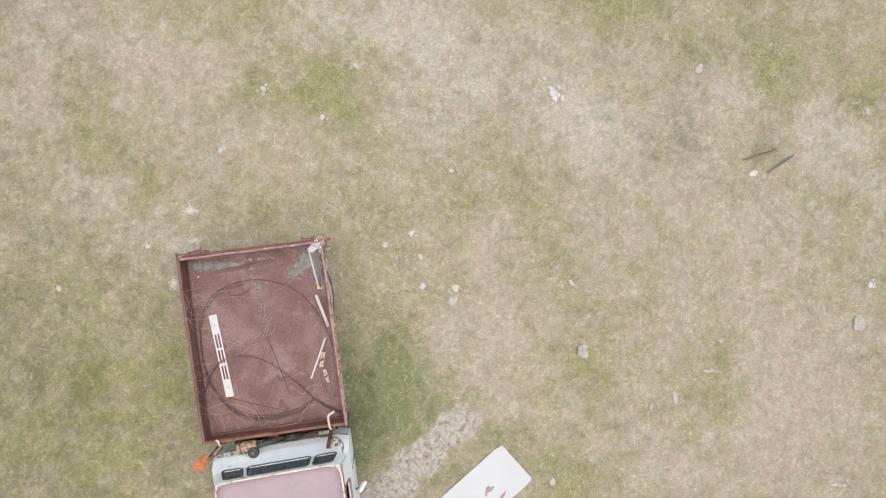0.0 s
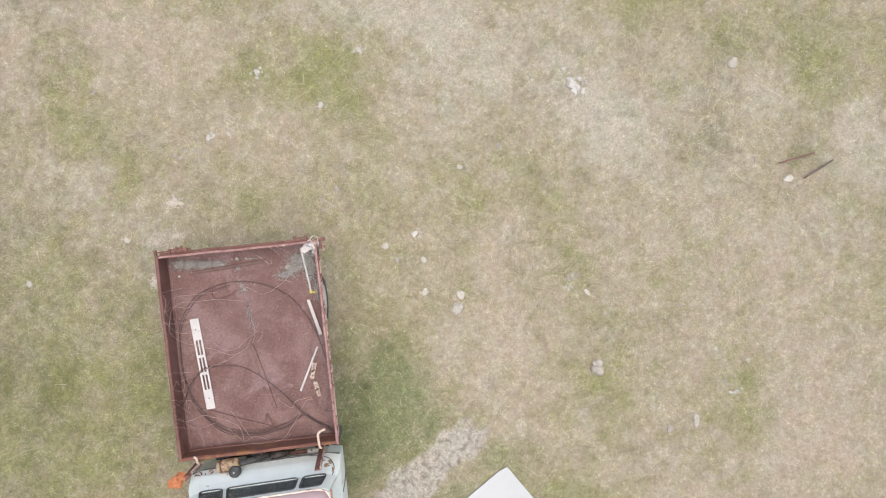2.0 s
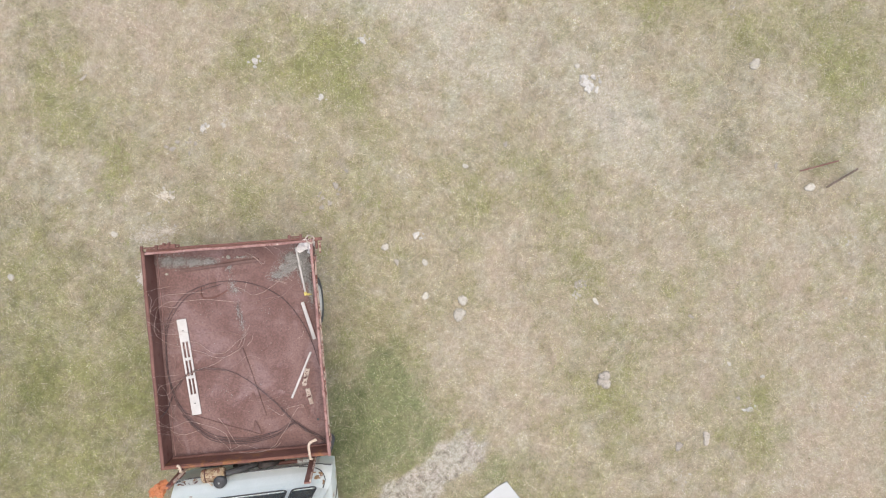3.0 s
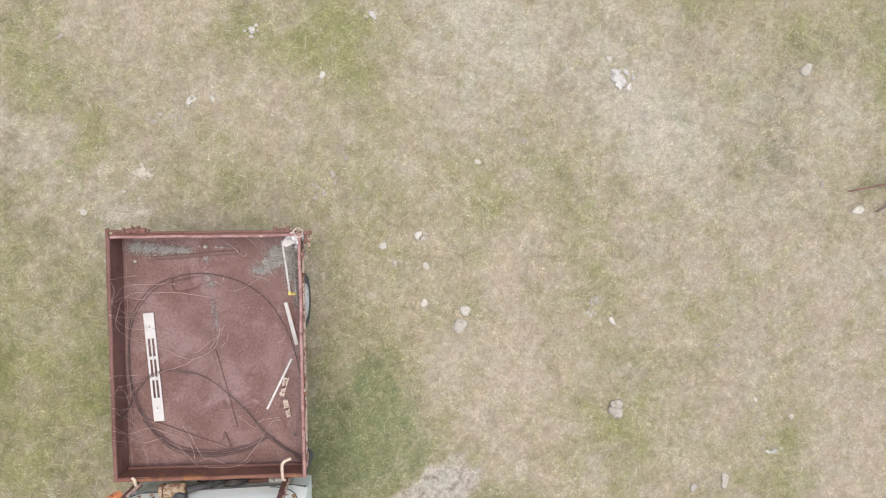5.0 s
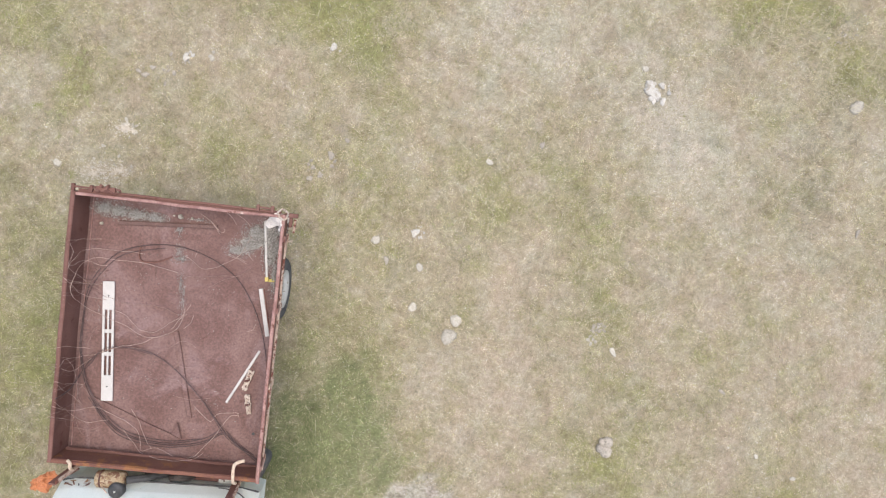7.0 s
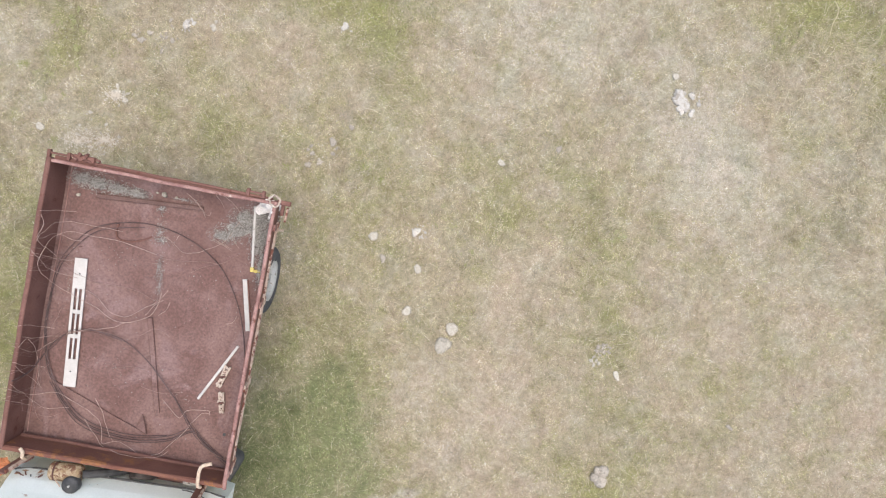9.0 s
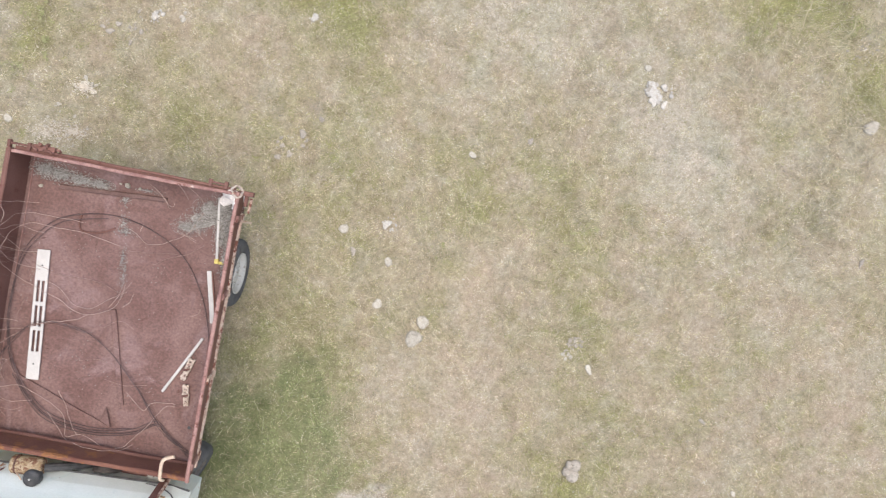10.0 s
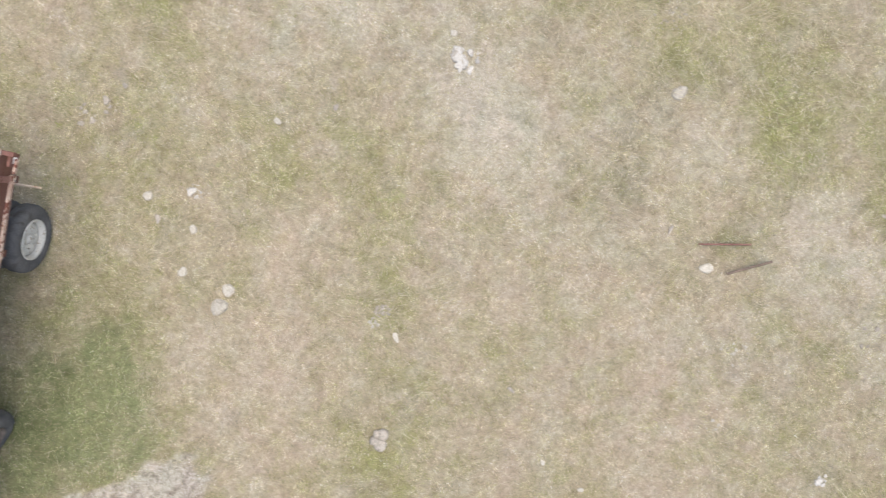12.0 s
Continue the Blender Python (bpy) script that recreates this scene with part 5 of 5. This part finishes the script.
def tangle():
    """Springy wire ends that climb the side wall and hang over its rail."""
    for pts in ([(-1.16, 0.98, 0.47), (-1.12, 0.99, 0.16), (-0.98, 1.00, 0.03)], [(-1.13, 0.95, 0.50), (-1.12, 0.87, 0.45), (-1.12, 0.80, 0.46), (-1.12, 0.68, 0.50), (-1.12, 0.57, 0.25), (-1.05, 0.45, 0.03)],
                [(-1.17, 0.57, 0.50), (-1.12, 0.46, 0.37), (-1.12, 0.34, 0.10), (-0.98, 0.30, 0.03), (-0.86, 0.30, 0.04)], [(-1.16, 0.55, 0.50), (-1.12, 0.49, 0.23), (-1.01, 0.46, 0.03), (-0.90, 0.48, 0.03)],
                [(-1.12, 0.70, 0.48), (-1.12, 0.73, 0.11), (-0.99, 0.69, 0.03), (-0.89, 0.69, 0.03)], [(-1.12, -0.33, 0.47), (-1.12, -0.39, 0.20), (-1.06, -0.39, 0.03), (-0.92, -0.36, 0.03)],
                [(-1.14, -0.44, 0.48), (-1.12, -0.37, 0.36), (-1.12, -0.51, 0.16), (-1.12, -0.65, 0.07), (-1.09, -0.81, 0.03), (-1.10, -0.89, 0.03), (-1.05, -0.96, 0.03)],
                [(-1.20, -0.23, 0.50), (-1.12, -0.23, 0.33), (-1.12, -0.29, 0.07), (-1.0, -0.30, 0.03)], [(-1.16, -0.83, 0.48), (-1.12, -0.96, 0.29), (-1.11, -1.11, 0.04), (-0.95, -1.17, 0.03), (-0.71, -1.12, 0.03)],
                [(-1.17, -1.00, 0.49), (-1.12, -1.12, 0.16), (-1.01, -1.18, 0.03)], [(-1.17, -0.60, 0.50), (-1.12, -0.65, 0.35), (-1.12, -0.71, 0.09), (-1.04, -0.74, 0.03)],
                [(-1.14, -0.65, 0.46), (-1.12, -0.82, 0.18), (-1.07, -0.95, 0.03)]):
        wire(pts, WIRE, "thin pale rusty wire hanging over the side wall", 0.0029)
    rng = random.Random(11)
    for k in range(26):
        y = rng.choice((-1.05, -0.9, -0.75, -0.6, -0.5, -0.35, -0.2, 0.3, 0.45, 0.6, 0.8)) + rng.uniform(-0.1, 0.1)
        out = rng.uniform(-1.26, -1.12)
        z = rng.uniform(0.15, 0.42) if out > -1.13 else rng.uniform(0.46, 0.56)
        q = (-1.10, y + rng.uniform(-0.15, 0.15), rng.uniform(0.08, 0.25))
        e = (rng.uniform(-1.08, -0.75), y + rng.uniform(-0.35, 0.35), 0.012)
        wire([(max(out, -1.30), y, z), ((out + q[0]) / 2 + 0.02, (y + q[1]) / 2, (z + q[2]) / 2 + 0.06), q, ((q[0] + e[0]) / 2, (q[1] + e[1]) / 2 + rng.uniform(-0.06, 0.06), 0.05), e],
             WIRE_D if k % 3 else WIRE_P, DARK_W, 0.0022)


tangle()


# ---- on the grass ----
def sheet():
    """White coated sheet, slightly bowed, edges folded."""
    L, W = 2.35, 0.885
    us, vs = np.linspace(0, W, 9), np.linspace(0, L, 15)

    def at(u, v, w):
        bow = 0.015 * math.sin(math.pi * u / W) + 0.006 * noise.noise(Vector((u * 3, v * 3, 0)))
        c = 0.03
        du = max(0.0, c - min(u, W - u)) * (1 if v < 0.001 or v > L - 0.001 else 0)
        return Vector((float(u) + (du if u < W / 2 else -du), -float(v), 0.045 + bow - w))
    ob = part("white_sheet", panel(us, vs, (), at, 0.03), BOARD, None, m=pose(0.90, -3.70, 0, 0, 0, -50.9))
    return tagged(ob, "large white coated sheet with reddish stains lying on grass", "sheet")


sheet()


def rod(name, p0, p1, r, mat, label):
    a, b = Vector((*p0, 0.064)), Vector((*p1, 0.064))
    c, d = (a + b) / 2, b - a
    n = d.length / 2
    bm = sweep(bmesh.new(), bent((-n, 0, 0), (n, 0, 0), 8, 0.006, 3), rect(r * 2, r * 1.6))
    return tagged(part(name, bm, mat, None, m=pose(*c, 0, 0, math.degrees(math.atan2(d.y, d.x)))), label, "iron rod", "rods on the grass")


rod("iron_rod", (5.64, 1.37), (6.26, 1.54), 0.012, RED_STICK, "reddish-brown rusty iron rod lying on dry grass")
rod("iron_rod", (6.07, 1.11), (6.57, 1.41), 0.015, STICK, "dark rusty iron rod lying on dry grass")

for kind_of, mat, label, cat in ((LIME, STONE, "pale rounded limestone lying in short grass", "stone"), (SMALL, STONE_G, "small pale stone lying in dry grass", "stone"),
                                 (CHALK, STONE_W, "whitish broken lump of plaster on the grass", "stone"), (GREY, STONE_G, "grey weathered stone sunk in the turf", "stone")):
    for k, (x, y, a, b) in enumerate(kind_of):
        if mat is STONE_W and a < 0.11:
            a, b = 0.72 * a, 0.72 * b
        tagged(stone("stone", pose(x, y, float(relief(np.array([x]), np.array([y]))[0]) + 0.012, 0, 0, 37 * k % 180), (a, b), mat, k + 5 * len(kind_of), 0.32,
                     13 if max(a, b) > 0.08 else 9, 0.22 if mat is STONE or a > 0.12 else 0.5), label, cat, "stones on the grass")


def fragments(cx, cy, count, spreadr, size, mat, label, seed):
    rng = random.Random(seed)
    for k in range(count):
        a, r = rng.uniform(0, 6.28), spreadr * rng.uniform(0.05, 1) ** 0.6
        s = size * rng.choice((0.35, 0.45, 0.55, 0.7, 0.9, 1.15))
        fx, fy = cx + r * math.cos(a), cy + 0.8 * r * math.sin(a)
        tagged(stone("fragment", pose(fx, fy, float(relief(np.array([fx]), np.array([fy]))[0]) + 0.012, 0, 0, rng.uniform(0, 180)), (s, s * rng.uniform(0.5, 1)), mat, seed + k, 0.42, 8, 0.28),
               label, "fragment", "broken fragments on the grass")


fragments(2.26, 2.79, 20, 0.19, 0.046, STONE_W, "broken white plaster fragment on pale turf", 1)
for k, (x, y, a, b) in enumerate(CHALK):
    fragments(x, y, 0 if a > 0.11 else 7, 1.5 * max(a, b), 0.30 * max(a, b), STONE_W, "crumbled white plaster bit in the grass", 20 + k)
fragments(-0.59, 0.29, 7, 0.15, 0.03, STONE_W, "crumbled white plaster bit in the grass", 2)
fragments(2.10, -0.50, 30, 0.10, 0.022, STONE_G, "small pale rubble bit in the grass", 3)
fragments(2.04, -0.66, 12, 0.08, 0.022, STONE, "small pale rubble bit in the grass", 33)
fragments(4.88, -2.5, 6, 0.14, 0.025, STONE, "small pale stone chip in green grass", 4)
fragments(-4.4, 1.8, 9, 0.3, 0.036, STONE_G, "small pale stone chip in the grass", 5)
fragments(-4.9, 0.32, 34, 0.42, 0.022, STONE, "pale rubble bit by the lorry's tailgate", 6)
fragments(-4.66, 0.91, 14, 0.17, 0.036, STONE, "pale plaster crumb on the turf", 7)
fragments(7.21, -4.78, 12, 0.18, 0.035, STONE_W, "pale rubble bit in dry grass", 8)
fragments(6.5, 0.2, 22, 0.22, 0.022, STONE, "pale chalky bit in dry grass", 9)
fragments(3.78, -3.65, 10, 0.16, 0.025, STONE, "pale chalky bit in dry grass", 10)
fragments(-2.0, 0.95, 8, 0.2, 0.026, STONE_G, "pale chalky bit in dry grass", 12)
fragments(6.44, -0.76, 8, 0.10, 0.022, STONE, "pale chalky bit in dry grass", 13)


def cracked_stone():
    ob = thing("cracked_stone", "round grey stone split by dark cracks, sunk in green grass", "stone", pose(2.5, -2.05, 0.015))
    for k, (x, y, s) in enumerate(((-0.052, 0.062, 0.050), (0.028, 0.066, 0.076), (-0.066, -0.036, 0.058), (0.026, -0.068, 0.080))):
        bm = bmesh.new()
        bmesh.ops.create_icosphere(bm, subdivisions=3, radius=1)
        for v in bm.verts:
            d = 1 + 0.14 * noise.noise(v.co * 1.6 + Vector((k, 4, 2)))
            v.co = Vector((x + math.copysign(abs(v.co.x) ** 0.75, v.co.x) * s * 0.92 * d, y + math.copysign(abs(v.co.y) ** 0.75, v.co.y) * s * 0.98 * d, v.co.z * 0.045 * d))
        part("lobe", bm, STONE_G, ob, smooth=True)
    return ob


cracked_stone()


def specks():
    """Small pale chips, crumbs and dead leaf bits strewn through the turf."""
    rng = random.Random(21)
    for name, label, mat, count, size, spots in (
            ("chips", "tiny pale chips strewn through the turf", STONE, 1500, 0.012, [(rng.uniform(-8, 9), rng.uniform(-4.5, 4.5), 1.6, 1.6) for _ in range(60)]),
            ("crumbs", "white plaster crumbs in the turf", BITS, 620, 0.014,
             [(2.18, 2.78, 0.2, 0.17), (-0.58, 0.28, 0.17, 0.15), (-2.15, 2.52, 0.13, 0.11), (-3.2, 3.1, 0.14, 0.1), (-4.08, 2.0, 0.13, 0.12), (-4.66, 0.91, 0.17, 0.13), (-1.47, 3.45, 0.14, 0.1),
              (-4.9, 0.3, 0.4, 0.16), (2.08, -0.54, 0.12, 0.17), (-2.0, 0.85, 0.3, 0.2), (7.2, -4.75, 0.15, 0.15), (6.5, 0.2, 0.3, 0.2), (8.0, 2.2, 0.12, 0.15), (4.56, 3.99, 0.25, 0.2), (-5.68, -3.95, 0.12, 0.08)])):
        pebbles(name, label, "chips", spots, count, size, mat, pose(0, 0, 0.0), count, 0.012, turf=0.014)


specks()


def stains():
    """Rust-red scabs on the white sheet."""
    for x, y, a, b, k in ((0.63, -4.53, 0.085, 0.05, 1), (0.70, -4.50, 0.03, 0.03, 2), (0.89, -4.65, 0.075, 0.028, 3), (0.58, -4.63, 0.03, 0.02, 4)):
        tagged(stone("rust_scab", pose(x, y, 0.062, 0, 0, 50), (a, b), SCAB, k, 0.09, 12, 0.5), "flat reddish-brown rust scab on the white sheet", "rust scab", "scabs on the sheet")


SCAB = surf("reddish_rust_scab", (0.24, 0.145, 0.135), (0.34, 0.245, 0.23), 28, 0.8)
stains()
pebbles("chippings", "pale rubble spilled behind the lorry's tailgate", "rubble", [(-4.98, 0.22, 0.30, 0.14), (-4.65, 0.32, 0.22, 0.1), (-5.05, -0.45, 0.08, 0.12), (-4.7, 0.9, 0.16, 0.08)],
        2600, 0.013, BITS, pose(0, 0, 0), 31, 0.012, turf=0.018)
fragments(8.1, 0.84, 16, 0.24, 0.03, STONE_G, "grey rubble bit in dry grass", 14)
fragments(4.56, 3.99, 36, 0.24, 0.017, STONE_G, "grey rubble bit in dry grass", 16)
fragments(-3.75, 2.05, 5, 0.12, 0.03, STONE, "small pale stone chip in the grass", 15)
for k in range(7):
    fx, fy = 6.58 + 0.045 * k, -2.52 + 0.055 * k
    tagged(stone("fragment", pose(fx, fy, 0.012, 0, 0, 40 * k), (0.022, 0.012), STONE_W, 60 + k, 0.6, 7, 0.4), "pale chip in a short row on dry grass", "fragment", "broken fragments on the grass")


def grass_tuft(bm, x, y, size, count, seed, lift=35):
    """A bunch of long arched stalks that fall outwards."""
    rng = random.Random(seed)
    base = Vector((x, y, float(relief(np.array([x]), np.array([y]))[0])))
    for _ in range(count):
        a, n = rng.uniform(0, 6.283), size * rng.uniform(0.4, 1.1)
        e = radians(rng.uniform(8, lift + 25))
        bx, by = rng.gauss(0, size * 0.3), rng.gauss(0, size * 0.3)
        w, turn, pts = rng.uniform(0.002, 0.0038), rng.uniform(-0.5, 0.5), []
        px, pz = Vector((bx, by, 0)), 0.0
        for k in range(4):
            pts.append(px.copy())
            px = px + Vector((math.cos(a) * math.cos(e), math.sin(a) * math.cos(e), math.sin(e))) * n / 3
            a, e = a + turn, e - radians(28)
            px.z = max(px.z, 0.012)
        rows = []
        for k, q in enumerate(pts):
            d = Vector((-math.sin(a), math.cos(a), 0)) * w * (1 - 0.25 * k)
            rows.append((bm.verts.new(base + q - d), bm.verts.new(base + q + d)))
        for p, q in zip(rows, rows[1:]):
            bm.faces.new((p[0], p[1], q[1], q[0]))


STALK = surf("dead_pale_stalks", (0.50, 0.44, 0.29), (0.42, 0.36, 0.22), 30, 0.85, bump=0.0)
BLADE = surf("yellow_green_leaves", (0.23, 0.25, 0.085), (0.30, 0.30, 0.12), 25, 0.8, bump=0.0)
rng = random.Random(40)
dead_bm, live_bm = bmesh.new(), bmesh.new()
for k in range(46):
    cx, cy, sp = rng.choice(((5.0, 3.3, 0.8), (4.2, 2.8, 0.7), (3.6, 4.2, 0.6), (5.6, 2.3, 0.6), (4.6, 4.1, 0.6), (-2.0, 1.0, 0.4), (-0.2, 0.3, 0.6), (0.6, -0.9, 0.9), (-3.8, 4.2, 0.7)))
    grass_tuft(dead_bm, cx + rng.gauss(0, sp), cy + rng.gauss(0, sp * 0.7), rng.uniform(0.10, 0.24), rng.randint(14, 40), k)
for k in range(34):
    cx, cy, sp = rng.choice(((5.0, 3.3, 0.7), (4.3, 2.8, 0.6), (5.4, 2.5, 0.6), (5.2, 4.1, 0.6), (4.0, 3.8, 0.5)))
    grass_tuft(dead_bm, cx + rng.gauss(0, sp), cy + rng.gauss(0, sp * 0.7), rng.uniform(0.24, 0.42), rng.randint(8, 18), 300 + k, 15)
for k in range(26):
    cx, cy, sp = rng.choice(((6.3, 3.3, 0.25), (8.0, 2.1, 0.25), (-5.5, 1.3, 0.5), (3.0, 4.3, 0.5), (-1.9, 2.7, 0.5), (4.9, -2.6, 0.4), (-1.6, 0.6, 0.4), (-6.4, 2.3, 0.4), (-3.2, 3.2, 0.2), (2.5, -1.9, 0.2), (-1.4, -0.9, 0.4)))
    grass_tuft(live_bm, cx + rng.gauss(0, sp), cy + rng.gauss(0, sp), rng.uniform(0.05, 0.11), rng.randint(20, 50), 100 + k, 50)
tagged(part("dead_grass_tufts", dead_bm, STALK), "tufts of long pale dead grass on the turf", "grass", kind="stuff")
tagged(part("green_grass_tufts", live_bm, BLADE), "tufts of yellow-green grass in the turf", "grass", kind="stuff")


def weed(bm, x, y, size, seed):
    """A low sprig: a few trailing stems set with small pointed leaves."""
    rng = random.Random(seed)
    z0 = float(relief(np.array([x]), np.array([y]))[0])
    for _ in range(rng.randint(4, 8)):
        a, px, py = rng.uniform(0, 6.283), rng.gauss(0, size * 0.55), rng.gauss(0, size * 0.55)
        for k in range(rng.randint(2, 4)):
            a += rng.uniform(-0.9, 0.9)
            px, py = px + math.cos(a) * size * 0.16, py + math.sin(a) * size * 0.16
            for side in (-1, 1):
                b = a + side * rng.uniform(0.5, 1.2)
                n, w = size * rng.uniform(0.16, 0.28), size * rng.uniform(0.045, 0.08)
                c, d, h = Vector((math.cos(b), math.sin(b), 0)), Vector((-math.sin(b), math.cos(b), 0)), rng.uniform(0.03, 0.05)
                o = Vector((x + px, y + py, z0 + h))
                vs = [bm.verts.new(q) for q in (o, o + c * n * 0.5 + d * w + Vector((0, 0, 0.012)), o + c * n, o + c * n * 0.5 - d * w + Vector((0, 0, 0.008)))]
                bm.faces.new(vs)


LEAF = surf("yellow_green_weed_leaves", (0.27, 0.275, 0.115), (0.36, 0.35, 0.18), 5, 0.8, bump=0.0)
weed_bm = bmesh.new()
for k, (x, y, size) in enumerate(((-3.81, 4.43, 0.2), (-4.17, 4.69, 0.2), (-3.12, 4.56, 0.22), (-2.87, 4.28, 0.2), (-5.42, 1.62, 0.22), (-5.30, 1.22, 0.2), (-5.55, 0.97, 0.16), (6.21, 3.18, 0.2), (6.12, 3.45, 0.16),
                                  (6.45, 2.64, 0.18), (7.87, 2.38, 0.2), (8.07, 2.14, 0.2), (-3.48, 3.20, 0.14), (-3.09, 2.78, 0.12), (-6.86, 3.67, 0.16), (-4.67, 4.21, 0.16), (1.67, 0.83, 0.14), (1.87, 0.95, 0.16),
                                  (3.24, 3.84, 0.2), (4.37, 4.30, 0.2), (-0.24, 0.52, 0.16), (0.12, 0.18, 0.13), (-5.05, -0.05, 0.14), (4.95, -2.42, 0.12), (2.62, -1.72, 0.10))):
    weed(weed_bm, x, y, 0.75 * size, 500 + k)
tagged(part("weeds", weed_bm, LEAF), "low yellow-green weed sprigs in the turf", "weeds", kind="stuff")


def dead_stem(pts, r=0.006):
    """A stout bleached stem lying on the grass."""
    path = [(x, y, float(relief(np.array([x]), np.array([y]))[0]) + 0.040 + 0.012 * (k % 2)) for k, (x, y) in enumerate(pts)]
    return tagged(part("dead_stem", tube(path, r, 5), STALK), "bleached dead stem lying in rank grass", "stem", "dead stems in the grass")


for pts in (((3.67, 4.50), (3.74, 4.39), (3.72, 4.22), (3.72, 4.06)), ((2.70, 4.24), (2.95, 4.36), (3.16, 4.40), (3.12, 4.46)), ((4.93, 3.64), (5.00, 3.76), (5.02, 3.91)),
            ((3.50, 3.73), (3.60, 3.74), (3.69, 3.71)), ((4.33, 4.37), (4.33, 4.21), (4.29, 4.11)), ((1.79, 0.11), (1.80, 0.22), (1.78, 0.32)),
            ((1.74, 0.10), (1.80, 0.13), (1.86, 0.13)), ((-0.53, -0.01), (-0.38, 0.10), (-0.32, 0.27))):
    dead_stem(pts, 0.0055 if pts[0][1] > 3 else 0.0045)
